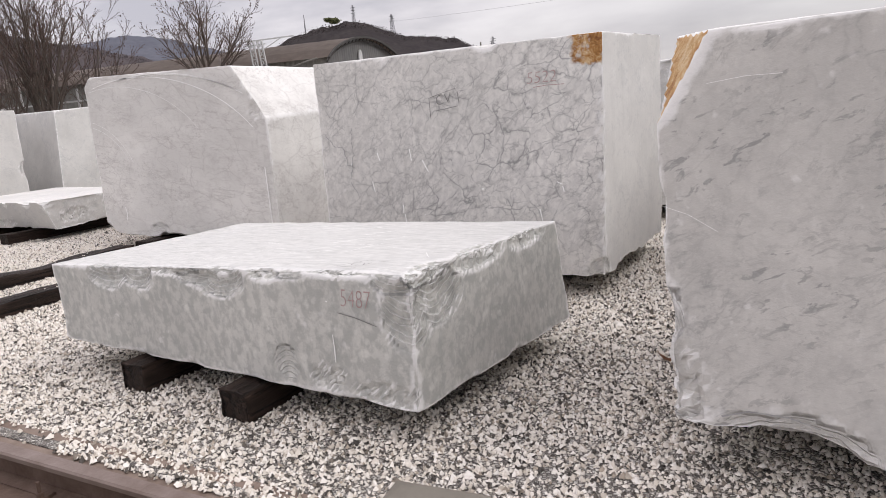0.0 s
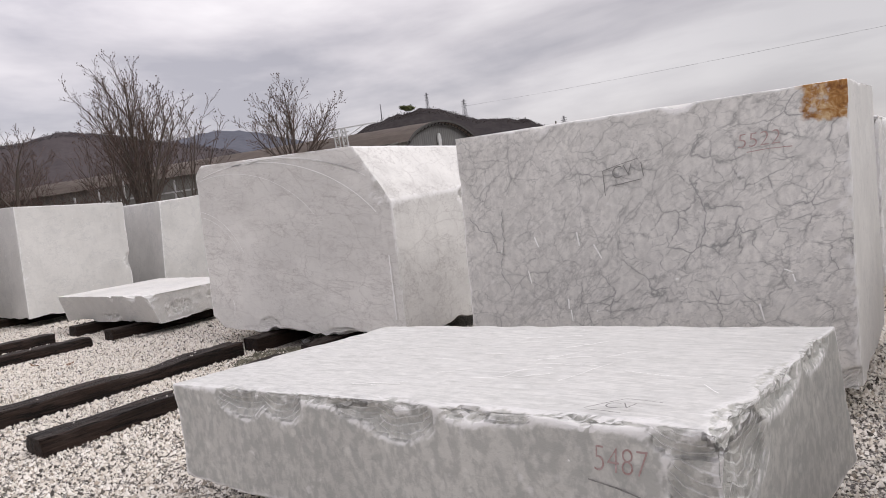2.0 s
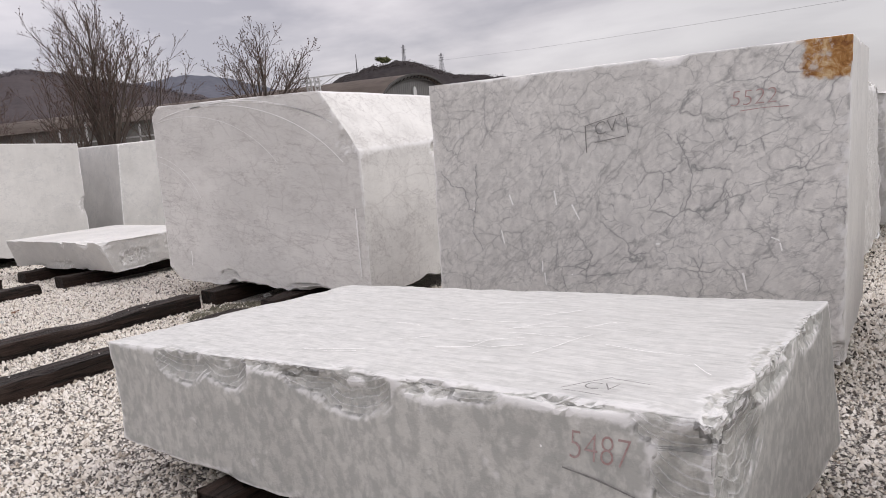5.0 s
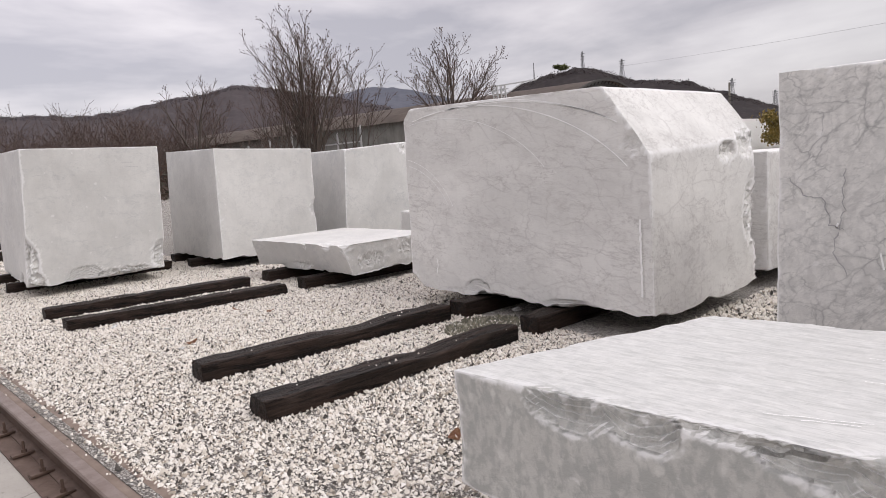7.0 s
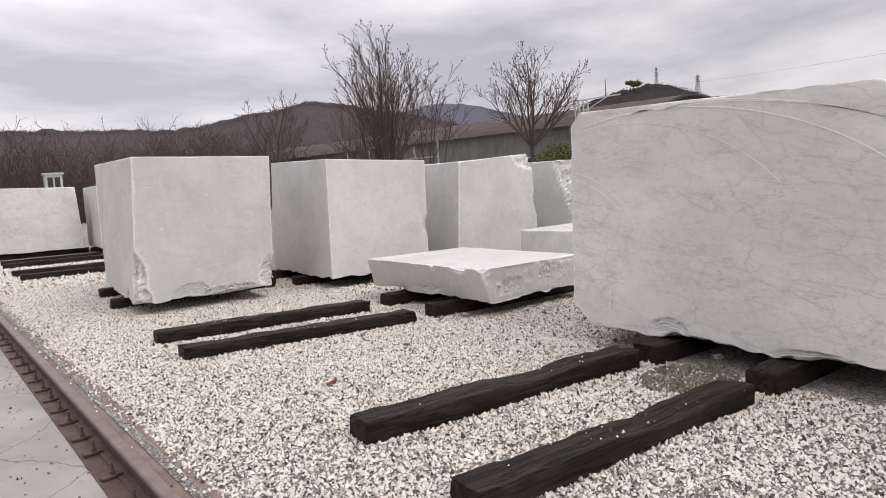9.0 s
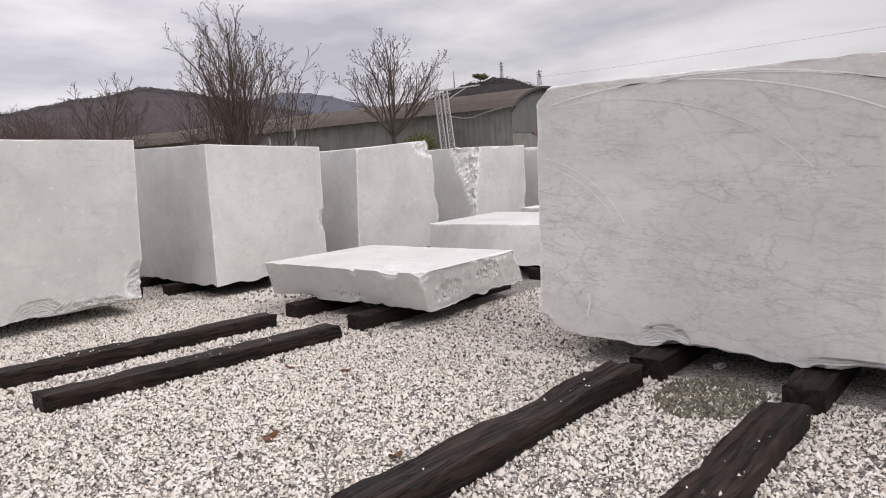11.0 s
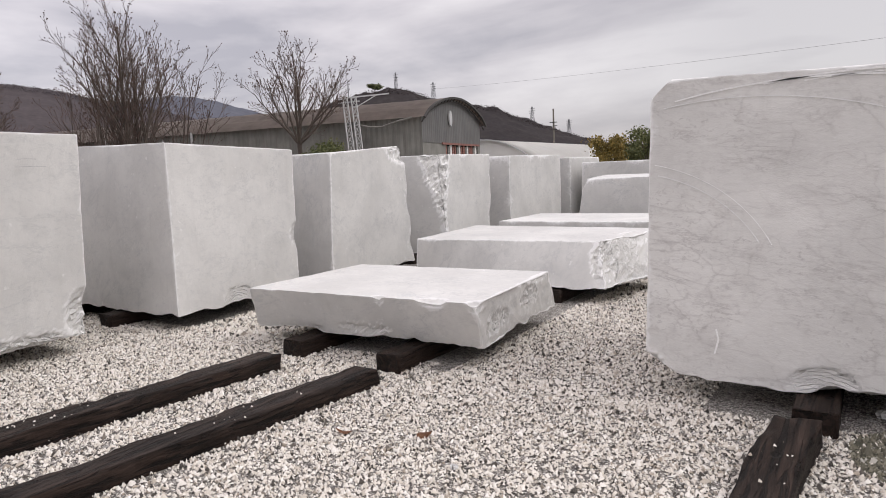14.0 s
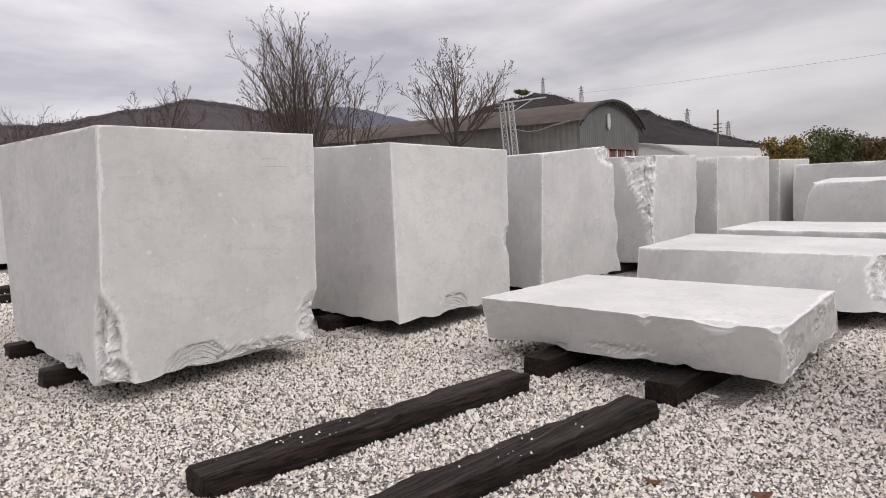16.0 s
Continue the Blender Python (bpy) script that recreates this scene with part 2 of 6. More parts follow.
def ochre_stone(name):
    k = Mat(name, 0.75)
    v = k.coords()
    k.color(k.ramp(k.noise(v, 11.0, 6, 0.7, 0.6), (0.36, (0.28, 0.12, 0.035)), (0.5, (0.50, 0.30, 0.12)), (0.66, (0.68, 0.56, 0.38))))
    k.bump(k.noise(v, 30.0, 5, 0.7), 0.012)
    return k.m


def plain(name, c, c2=None, scale=6.0, rough=0.8, metal=0.0, bump=0.003, stretch=(1, 1, 1)):
    k = Mat(name, rough, metal)
    v = k.coords(stretch)
    n = k.noise(v, scale, 6, 0.65, 0.2)
    k.color(k.ramp(n, (0.32, c), (0.68, c2 or tuple(x * 0.7 for x in c))))
    k.bump(k.noise(v, scale * 6, 4, 0.6), bump)
    return k.m


def timber_mat():
    k = Mat("creosoted_timber", 0.6, 0.0, 0.2)
    v = k.coords((14, 1.2, 14))
    g = k.noise(v, 1.6, 7, 0.68, 0.5)
    col = k.ramp(g, (0.3, (0.005, 0.0033, 0.0027)), (0.48, (0.018, 0.0112, 0.0085)), (0.62, (0.042, 0.027, 0.021)), (0.78, (0.085, 0.057, 0.043)))
    dust = k.ramp(k.noise(k.coords(), 3.5, 5, 0.65), (0.48, 0.0), (0.75, 1.0))
    col = k.mix(k.math("MULTIPLY", dust, 0.2), col, (0.062, 0.041, 0.032))
    crack = k.ramp(k.noise(k.coords((22, 0.9, 22)), 1.5, 5, 0.6, 0.6), (0.40, 0.0), (0.47, 1.0))
    hole = k.ramp(k.voronoi(k.warp(k.coords((1, 0.6, 0.15)), 20.0, 0.02), 5.5), (0.10, 0.0), (0.15, 1.0))
    col = k.mix(k.math("MULTIPLY", k.math("SUBTRACT", 1.0, k.math("MULTIPLY", crack, hole)), 0.8), col, (0.005, 0.004, 0.0035))
    k.color(col)
    k.bump(k.math("ADD", k.math("ADD", crack, hole), k.math("MULTIPLY", g, 0.9)), 0.015)
    return k.m


def gravel_stone_mat(name, stops):
    k = Mat(name, 0.82, 0.0, 0.3)
    geo = k.nt.nodes.new("ShaderNodeNewGeometry")
    c = k.ramp(geo.outputs["Random Per Island"], *stops)
    n = k.noise(k.coords(), 60.0, 3, 0.6)
    k.color(k.mix(k.math("MULTIPLY", k.ramp(n, (0.4, 0.0), (0.7, 1.0)), 0.15), c, (0.36, 0.34, 0.31)))
    return k.m


def gravel_sheet_mat():
    k = Mat("gravel_bed", 0.9, 0.0, 0.2)
    v = k.warp(k.coords(), 30.0, 0.012)
    n = k.nt.nodes.new("ShaderNodeTexVoronoi")
    n.inputs["Scale"].default_value = 54.0
    k.link(v, n.inputs["Vector"])
    edge = k.voronoi(v, 54.0, "DISTANCE_TO_EDGE")
    sep = k.nt.nodes.new("ShaderNodeSeparateColor")
    k.link(n.outputs["Color"], sep.inputs[0])
    stone = k.ramp(sep.outputs[0], (0.0, (0.16, 0.15, 0.145)), (0.14, (0.33, 0.31, 0.29)), (0.26, (0.58, 0.54, 0.49)), (0.7, (0.70, 0.665, 0.62)), (1.0, (0.80, 0.775, 0.74)))
    gap = k.ramp(edge, (0.02, 0.0), (0.16, 1.0))
    col = k.mix(gap, (0.19, 0.172, 0.155), stone)
    dirt = k.ramp(k.noise(k.coords(), 0.55, 5, 0.6), (0.5, 0.0), (0.75, 1.0))
    k.color(k.mix(k.math("MULTIPLY", dirt, 0.25), col, (0.30, 0.27, 0.23)))
    k.bump(k.ramp(edge, (0.0, 0.0), (0.35, 1.0)), 0.02)
    return k.m


def concrete_mat():
    k = Mat("worn_concrete", 0.85)
    v = k.coords()
    n = k.noise(v, 1.3, 7, 0.65)
    col = k.ramp(n, (0.3, (0.27, 0.25, 0.225)), (0.7, (0.40, 0.375, 0.34)))
    crack = k.ramp(k.voronoi(k.warp(v, 2.0, 0.35), 0.8, "DISTANCE_TO_EDGE"), (0.0, 1.0), (0.006, 0.0))
    spots = k.ramp(k.noise(v, 26.0, 4, 0.7), (0.62, 0.0), (0.7, 1.0))
    col = k.mix(k.math("MULTIPLY", spots, 0.45), col, (0.14, 0.125, 0.11))
    k.color(k.mix(k.math("MULTIPLY", crack, 0.75), col, (0.06, 0.055, 0.05)))
    k.bump(k.noise(v, 40.0, 5, 0.65), 0.004)
    return k.m


def corrugated_mat(name, c, c2):
    k = Mat(name, 0.6, 0.25)
    v = k.coords()
    rust = k.ramp(k.noise(k.coords((3, 3, 0.35)), 1.2, 6, 0.65), (0.48, 0.0), (0.78, 1.0))
    col = k.mix(k.ramp(k.noise(v, 0.7, 5), (0.35, 0.0), (0.65, 1.0)), c, c2)
    k.color(k.mix(k.math("MULTIPLY", rust, 0.5), col, (0.11, 0.085, 0.07)))
    return k.m


def leaf_mat(name, a, b, c):
    k = Mat(name, 0.7, 0.0, 0.3)
    geo = k.nt.nodes.new("ShaderNodeNewGeometry")
    k.color(k.ramp(geo.outputs["Random Per Island"], (0.0, a), (0.5, b), (1.0, c)))
    return k.m


def hill_mat(name, a, b, c, scale):
    k = Mat(name, 0.95, 0.0, 0.1)
    v = k.coords()
    n = k.noise(v, scale, 8, 0.7)
    n2 = k.noise(v, scale * 9, 5, 0.7)
    k.color(k.ramp(k.math("MULTIPLY_ADD", n2, 0.5, k.math("MULTIPLY", n, 0.5)), (0.36, a), (0.5, b), (0.64, c)))
    return k.m


M_FLAT = marble("marble_grey_mottled", (0.605, 0.605, 0.58), (0.30, 0.31, 0.30), web=0.12, web_scale=3.0, wisps=0.25, mottle=0.5, speck=0.35, saw=0.5, loc=(3, 1, 2))
M_BRECCIA = marble("marble_veined_breccia", (0.82, 0.81, 0.79), (0.27, 0.27, 0.27), speck=0.4, mottle=0.2, web=0.9, web_scale=5.0, wisps=0.45, wisp_scale=1.5, stretch=(0.82, 1, 1.05), turn=(0, 34, 0), loc=(0, 0, 0),
                   rust=(1.06, 1.50, 1.53, 2.0))
M_WHITE_VEIN = marble("marble_white_veined", (0.805, 0.80, 0.785), (0.38, 0.355, 0.345), speck=0.4, web=0.36, web_scale=3.1, wisps=0.45, wisp_scale=1.5, stretch=(0.75, 1, 1.35), turn=(0, -12, 0), loc=(7, 2, 1))
M_GREY = marble("marble_grey_speckled", (0.64, 0.63, 0.612), (0.25, 0.25, 0.25), speck=0.3, web=0.22, web_scale=3.2, wisps=0.45, mottle=0.10, turn=(0, 35, 0), loc=(1, 9, 4), fleck=0.7)
M_WHITE = [marble("marble_pale_%d" % i, b, (0.44, 0.445, 0.45), speck=0.32, web=0.12, web_scale=2.2, wisps=w, wisp_scale=1.1, turn=(0, 30 * i, 20), loc=(5 * i, 3, i), fleck=f)
           for i, (b, w, f) in enumerate([((0.705, 0.70, 0.685), 0.45, 0.12), ((0.715, 0.71, 0.695), 0.4, 0.22), ((0.68, 0.675, 0.66), 0.5, 0.15)])]
M_OCHRE = ochre_stone("ochre_stained_stone")
M_TIMBER = timber_mat()
M_RUST = plain("rusty_rail_steel", (0.075, 0.045, 0.033), (0.14, 0.095, 0.075), 9.0, 0.7, 0.35)
M_RAILTOP = plain("worn_rail_steel", (0.17, 0.125, 0.105), (0.25, 0.20, 0.18), 7.0, 0.5, 0.45)
M_CONCRETE = concrete_mat()
M_LEDGE = plain("stained_ledge", (0.15, 0.108, 0.085), (0.25, 0.195, 0.16), 5.0)
M_SHEET = gravel_sheet_mat()
M_STONES = gravel_stone_mat("white_gravel", [(0.0, (0.045, 0.04, 0.036)), (0.09, (0.09, 0.079, 0.068)), (0.14, (0.40, 0.345, 0.28)), (0.28, (0.67, 0.615, 0.54)), (0.7, (0.79, 0.74, 0.675)), (1.0, (0.87, 0.835, 0.785))])
M_DIRTY = gravel_stone_mat("mossy_gravel", [(0.0, (0.05, 0.05, 0.035)), (0.5, (0.13, 0.12, 0.085)), (0.9, (0.24, 0.225, 0.17)), (1.0, (0.55, 0.53, 0.48))])
M_EARTH = plain("earth", (0.16, 0.14, 0.11), (0.10, 0.095, 0.07), 0.3)
M_PENCIL = plain("dark_wax_pencil", (0.16, 0.155, 0.15), (0.34, 0.335, 0.33), 60)
M_RED = plain("red_wax_pencil", (0.40, 0.24, 0.23), (0.54, 0.44, 0.42), 60)
M_FAINT = plain("faded_red_pencil", (0.40, 0.25, 0.24), (0.50, 0.40, 0.39), 60)
M_SCRATCH = plain("white_scratch", (0.97, 0.97, 0.96), (0.88, 0.88, 0.87), 60)
M_FAINT_SCRATCH = plain("faint_saw_mark", (0.88, 0.88, 0.87), (0.80, 0.80, 0.79), 60)
M_CRACK = plain("dark_seam", (0.30, 0.30, 0.305), (0.46, 0.455, 0.45), 30)
M_WASHED = plain("washed_out_pencil", (0.46, 0.455, 0.45), (0.58, 0.575, 0.57), 30)


# ---- mesh helpers ----
def place(name, me, mat, parent=None, label="", at=(0, 0, 0)):
    for m in (mat if isinstance(mat, list) else [mat]):
        me.materials.append(m)
    ob = new(name, me)
    ob.location = at
    if parent is not None:
        ob.parent = parent
    if label:
        tagged(ob, label)
    return ob


def part(name, bm, mat, parent, label="", smooth=False):
    me = bpy.data.meshes.new(name)
    bm.to_mesh(me)
    bm.free()
    if smooth:
        me.polygons.foreach_set("use_smooth", [True] * len(me.polygons))
    return place(name, me, mat, parent, label)


def empty(name, at=(0, 0, 0), label="", category="", group="", kind="", turn=0.0):
    e = new(name)
    e.empty_display_size = 0.2
    e.location = at
    e.rotation_euler = (0, 0, radians(turn))
    return tagged(e, label, category, group, kind)


def add_box(bm, x0, x1, y0, y1, z0, z1, bevel=0.0):
    vs = [bm.verts.new((x, y, z)) for z in (z0, z1) for y in (y0, y1) for x in (x0, x1)]
    fs = [bm.faces.new([vs[i] for i in q]) for q in ((0, 2, 3, 1), (4, 5, 7, 6), (0, 1, 5, 4), (2, 6, 7, 3), (0, 4, 6, 2), (1, 3, 7, 5))]
    if bevel:
        bmesh.ops.bevel(bm, geom=list({e for f in fs for e in f.edges}), offset=bevel, segments=2, affect="EDGES")


def add_bar(bm, a, b, w, sides=4):
    """A thin straight bar from a to b."""
    a, b = Vector(a), Vector(b)
    q = (b - a).to_track_quat("Z", "Y")
    rings = []
    for p in (a, b):
        rings.append([bm.verts.new(p + q @ Vector((w * math.cos(2 * math.pi * (i + 0.5) / sides), w * math.sin(2 * math.pi * (i + 0.5) / sides), 0))) for i in range(sides)])
    for i in range(sides):
        j = (i + 1) % sides
        bm.faces.new((rings[0][i], rings[0][j], rings[1][j], rings[1][i]))
    bm.faces.new(rings[0][::-1]); bm.faces.new(rings[1])


def mesh_from(name, verts, quads, tris=None, smooth=False):
    """A mesh from arrays of corners."""
    me = bpy.data.meshes.new(name)
    verts = np.asarray(verts, np.float32)
    me.vertices.add(len(verts))
    me.vertices.foreach_set("co", verts.ravel())
    faces = np.asarray(quads if tris is None else tris, np.int32)
    k = faces.shape[1]
    me.loops.add(faces.size)
    me.loops.foreach_set("vertex_index", faces.ravel())
    me.polygons.add(len(faces))
    me.polygons.foreach_set("loop_start", np.arange(0, faces.size, k, dtype=np.int32))
    me.polygons.foreach_set("loop_total", np.full(len(faces), k, np.int32))
    if smooth:
        me.polygons.foreach_set("use_smooth", np.ones(len(faces), bool))
    me.update(calc_edges=True)
    me.validate()
    return me


def hash3(i, j, k, seed):
    h = (i * 374761393 + j * 668265263 + k * 2147483647 + seed * 1274126177) & 0xFFFFFFFF
    h = ((h ^ (h >> 13)) * 1274126177) & 0xFFFFFFFF
    return ((h ^ (h >> 16)) & 0xFFFF) / 65535.0


def vnoise(p, scale, seed=0):
    """Smooth value noise, 0 to 1, at the points p."""
    q = np.asarray(p, np.float64) * scale + 1000.0
    b = np.floor(q).astype(np.int64)
    f = q - b
    f = f * f * (3 - 2 * f)
    r = 0.0
    for dx in (0, 1):
        for dy in (0, 1):
            for dz in (0, 1):
                wgt = (f[:, 0] if dx else 1 - f[:, 0]) * (f[:, 1] if dy else 1 - f[:, 1]) * (f[:, 2] if dz else 1 - f[:, 2])
                r = r + wgt * hash3(b[:, 0] + dx, b[:, 1] + dy, b[:, 2] + dz, seed)
    return r


def fbm(p, scale, seed=0, octaves=4, gain=0.5):
    t, a, n = 0.0, 1.0, 0.0
    for o in range(octaves):
        t = t + a * vnoise(p, scale * 2 ** o, seed + 17 * o)
        n += a
        a *= gain
    return t / n


def hexa(x0, x1, y0, y1, z0, z1, **moved):
    """Eight corners of a block; moved: key of a corner (b or t, f or k, l or r) to its new place."""
    c = {"%s%s%s" % (h, d, s): [xx, yy, zz] for h, zz in (("b", z0), ("t", z1)) for d, yy in (("f", y0), ("k", y1)) for s, xx in (("l", x0), ("r", x1))}
    for key, v in moved.items():
        c[key] = [a if a is not None else o for a, o in zip(v, c[key])]
    return c


def stone_mesh(name, c, res=0.04, edge=0.012, chip=1.5, wave=0.004, rough=None, cuts=(), chips=(), under=0.03, seed=0, at=(0, 0, 0), faces=None):
    """A block with eight corners: broken arrises, uneven faces, rough faces, cut corners and shell-shaped breaks."""
    C = np.array([[[c[h + d + s] for h in "bt"] for d in "fk"] for s in "lr"], float)
    L = np.array([np.linalg.norm(C[1, :, :] - C[0, :, :], axis=-1).mean(), np.linalg.norm(C[:, 1] - C[:, 0], axis=-1).mean(), np.linalg.norm(C[:, :, 1] - C[:, :, 0], axis=-1).mean()])
    ax = []
    for l in L:
        ends = [0.0, 0.006, 0.016, 0.032]
        n = max(2, int(round((l - 0.08) / res)))
        ax.append(np.array(ends + list(np.linspace(0.032, l - 0.032, n + 1)[1:-1]) + [l - e for e in ends[::-1]]))
    nx, ny, nz = (len(a) for a in ax)
    idx = np.full((nx, ny, nz), -1, np.int64)
    surf = np.zeros((nx, ny, nz), bool)
    surf[[0, -1]] = True; surf[:, [0, -1]] = True; surf[:, :, [0, -1]] = True
    ii = np.argwhere(surf)
    idx[surf] = np.arange(len(ii))
    m = np.stack([ax[a][ii[:, a]] for a in range(3)], 1)
    base = m + np.array([seed * 3.7, seed * 1.3, seed * 2.1])
    r = edge * (0.35 + chip * np.clip(fbm(base, 7.0, seed, 3) - 0.38, 0, 1) * 3.0)
    r = np.minimum(r, L.min() * 0.3)[:, None]
    inner = np.clip(m, r, L - r)
    d = m - inner
    ln = np.linalg.norm(d, axis=1, keepdims=True)
    n = d / np.maximum(ln, 1e-9)
    m2 = (inner + n * r) / L
    u, v, w = m2[:, 0:1], m2[:, 1:2], m2[:, 2:3]
    P = 0
    for i, fu in ((0, 1 - u), (1, u)):
        for j, fv in ((0, 1 - v), (1, v)):
            for k, fw in ((0, 1 - w), (1, w)):
                P = P + fu * fv * fw * C[i, j, k]
    flat_n = n / np.maximum(np.abs(n).max(1, keepdims=True), 1e-6)
    P = P - n * wave * 2 * fbm(base, 1.6, seed + 5, 3)[:, None]
    for key, amp in (rough or {}).items():
        a = "xyz".index(key[0])
        wgt = np.clip(n[:, a] * (1 if key[1] == "1" else -1), 0, 1) ** 0.7
        hgt = np.abs(fbm(base * np.array([1, 1, 1.6]), 5.0, seed + 9, 5, 0.6) - 0.5) * 2 + 0.5 * fbm(base, 2.0, seed + 3, 3)
        P = P - flat_n * (wgt * amp * hgt)[:, None]
    if under:
        low = np.clip(1 - w[:, 0] * L[2] / 0.16, 0, 1) ** 2
        edge_d = np.minimum(np.minimum(m[:, 0], L[0] - m[:, 0]), np.minimum(m[:, 1], L[1] - m[:, 1]))
        rim = np.clip(1 - edge_d / 0.35, 0, 1)
        P[:, 2] += low * rim * under * 3.2 * np.clip(fbm(base * np.array([1, 1, 0]), 2.6, seed + 21, 4, 0.6) - 0.4, 0, 1)
    brk = np.zeros(len(P), np.float32)
    crumb = np.zeros(len(P))
    grit = np.random.RandomState(seed + 500).normal(size=(len(P), 3))
    shell = 2.0 * fbm(base, 2.2, seed + 63, 3)
    for key, amp in (rough or {}).items():
        if amp >= 0.045:
            a = "xyz".index(key[0])
            brk = np.maximum(brk, 0.9 * np.clip(n[:, a] * (1 if key[1] == "1" else -1), 0, 1) * np.clip(fbm(base, 3.0, seed + 77, 3) * 2.4 - 0.75, 0, 1))
    for cx, cy, cz, rx, ry, rz, depth, ripple in chips:
        q = (P - np.array([cx, cy, cz])) / np.array([rx, ry, rz])
        s = np.linalg.norm(q, axis=1)
        wob = s + 0.35 * (fbm(base, 9.0, seed + 31, 3) - 0.5)
        inside = np.clip(1 - wob, 0, 1)
        t = np.clip(inside * 1.6, 0, 1) * 4
        ragged = ripple < 0
        ripple = max(ripple, 0)
        prof = (np.floor(t) + np.clip((t - np.floor(t)) * 2.2, 0, 1)) / 4 if ripple else np.minimum(inside * 2.2, 1.0)
        if ripple:
            here = inside * np.clip(1.3 - 1.6 * n[:, 2], 0, 1)
            flip = 1.0 if cz > C[:, :, :, 2].mean() else -1.0
            arcs = flip * q[:, 2] - 0.75 * (q[:, 0] ** 2 + q[:, 1] ** 2)
            shell = np.where(here > brk, arcs * (rz / 0.12) ** 0.45, shell)
            brk = np.maximum(brk, here)
        if ragged:
            brk = np.maximum(brk, 0.05 * np.clip(inside * 2.0, 0, 1))
            crumb = np.maximum(crumb, inside)
            shell = np.where(inside > 0.02, 3.0 * fbm(base * np.array([1, 1, 2.2]), 3.0, seed + 91, 4, 0.6), shell)
            prof = np.minimum(inside * 2.6, 1.0) * (0.45 + 1.1 * fbm(base * np.array([1, 1, 1.8]), 6.0, seed + 71, 5, 0.65))
        lump = 0.5 + fbm(base, 14.0, seed + 51, 4, 0.6)
        way = (n * inside[:, None]).sum(0)
        way /= max(np.linalg.norm(way), 1e-6)
        P = P - way * (depth * (0.75 if ripple else 0.8) * prof * lump)[:, None]
    P = P + grit * (np.clip(crumb * 4, 0, 1) * min(res * 0.22, 0.007))[:, None]
    mark = np.zeros(len(P), np.int32)
    split = crumb.copy()
    for px, py, pz, ax_, ay, az, wob, mi in cuts:
        nn = np.array([ax_, ay, az], float); nn /= np.linalg.norm(nn)
        s = (P - np.array([px, py, pz])) @ nn + wob * (fbm(base, 5.0, seed + 41, 4, 0.6) - 0.5) * 2
        out = s > 0
        P[out] -= nn * s[out, None]
        mark[out] = mi
        if wob >= 0.05:
            split[out] = 1.0
            P[out] += grit[out] * res * 0.2
            brk[out] = 0.05
    quads = []
    for axis in range(3):
        for end in (0, -1):
            g = np.take(idx, end, axis=axis)
            q = np.stack([g[:-1, :-1], g[1:, :-1], g[1:, 1:], g[:-1, 1:]], -1).reshape(-1, 4)
            flip = (end == -1) == (axis == 1)
            quads.append(q[:, ::-1] if flip else q)
    Q = np.concatenate(quads)
    # outward faces: the first axis pair decides each grid's turning sense
    ctr = P.mean(0)
    nrm = np.cross(P[Q[:, 1]] - P[Q[:, 0]], P[Q[:, 2]] - P[Q[:, 0]])
    start = 0
    for part_q in quads:
        e = start + len(part_q)
        if ((P[Q[start:e]].mean(1) - ctr) * nrm[start:e]).sum() < 0:
            Q[start:e] = Q[start:e, ::-1]
        start = e
    me = mesh_from(name, P - np.array(at), Q, smooth=True)
    if split.any():
        me.polygons.foreach_set("use_smooth", split[Q].mean(1) < 0.08)
    me.attributes.new("broken", "FLOAT", "POINT").data.foreach_set("value", brk)
    me.attributes.new("shell", "FLOAT", "POINT").data.foreach_set("value", shell.astype(np.float32))
    if mark.any() or faces:
        mi = mark[Q].min(1)
        start = 0
        for key, part_q in zip(("x0", "x1", "y0", "y1", "z0", "z1"), quads):
            if faces and key in faces:
                mi[start:start + len(part_q)] = faces[key]
            start += len(part_q)
        me.polygons.foreach_set("material_index", mi)
    return me


def marble_block(c, mat, label, seed, group="marble blocks", **kw):
    lo = np.array([c[k] for k in c])
    at = (lo[:, 0].mean(), lo[:, 1].mean(), lo[:, 2].min())
    me = stone_mesh("marble_block", c, seed=seed, at=at, **kw)
    ob = place("marble_block", me, mat, at=at)
    return tagged(ob, label, "marble block", group)


def ribbon(name, pts, width, mat, parent, facing, label=""):
    """A drawn or scratched line along pts, lying in the plane that faces the given way."""
    bm = bmesh.new()
    f = Vector(facing).normalized()
    off = Vector(parent.location)
    pts = [Vector(p) - off for p in pts]
    prev = None
    for i, p in enumerate(pts):
        t = (pts[min(i + 1, len(pts) - 1)] - pts[max(i - 1, 0)]).normalized()
        s = t.cross(f).normalized() * width * 0.5 * (0.65 + 0.6 * random.random())
        a, b = bm.verts.new(p + s), bm.verts.new(p - s)
        if prev:
            bm.faces.new((prev[0], prev[1], b, a))
        prev = (a, b)
    bmesh.ops.recalc_face_normals(bm, faces=bm.faces)
    return part(name, bm, mat, parent, label)


def writing(text, at, size, mat, parent, turn, thin=-0.0022, label=""):
    cu = bpy.data.curves.new("writing", "FONT")
    cu.body, cu.size, cu.offset, cu.shear = text, size, thin * size / 0.12, 0.12
    ob = new("writing", cu)
    me = bpy.data.meshes.new_from_object(ob.evaluated_get(bpy.context.evaluated_depsgraph_get()))
    bpy.data.objects.remove(ob)
    me.materials.clear()
    me.transform(turn)
    return place("writing", me, mat, parent, label, Vector(at) - Vector(parent.location))


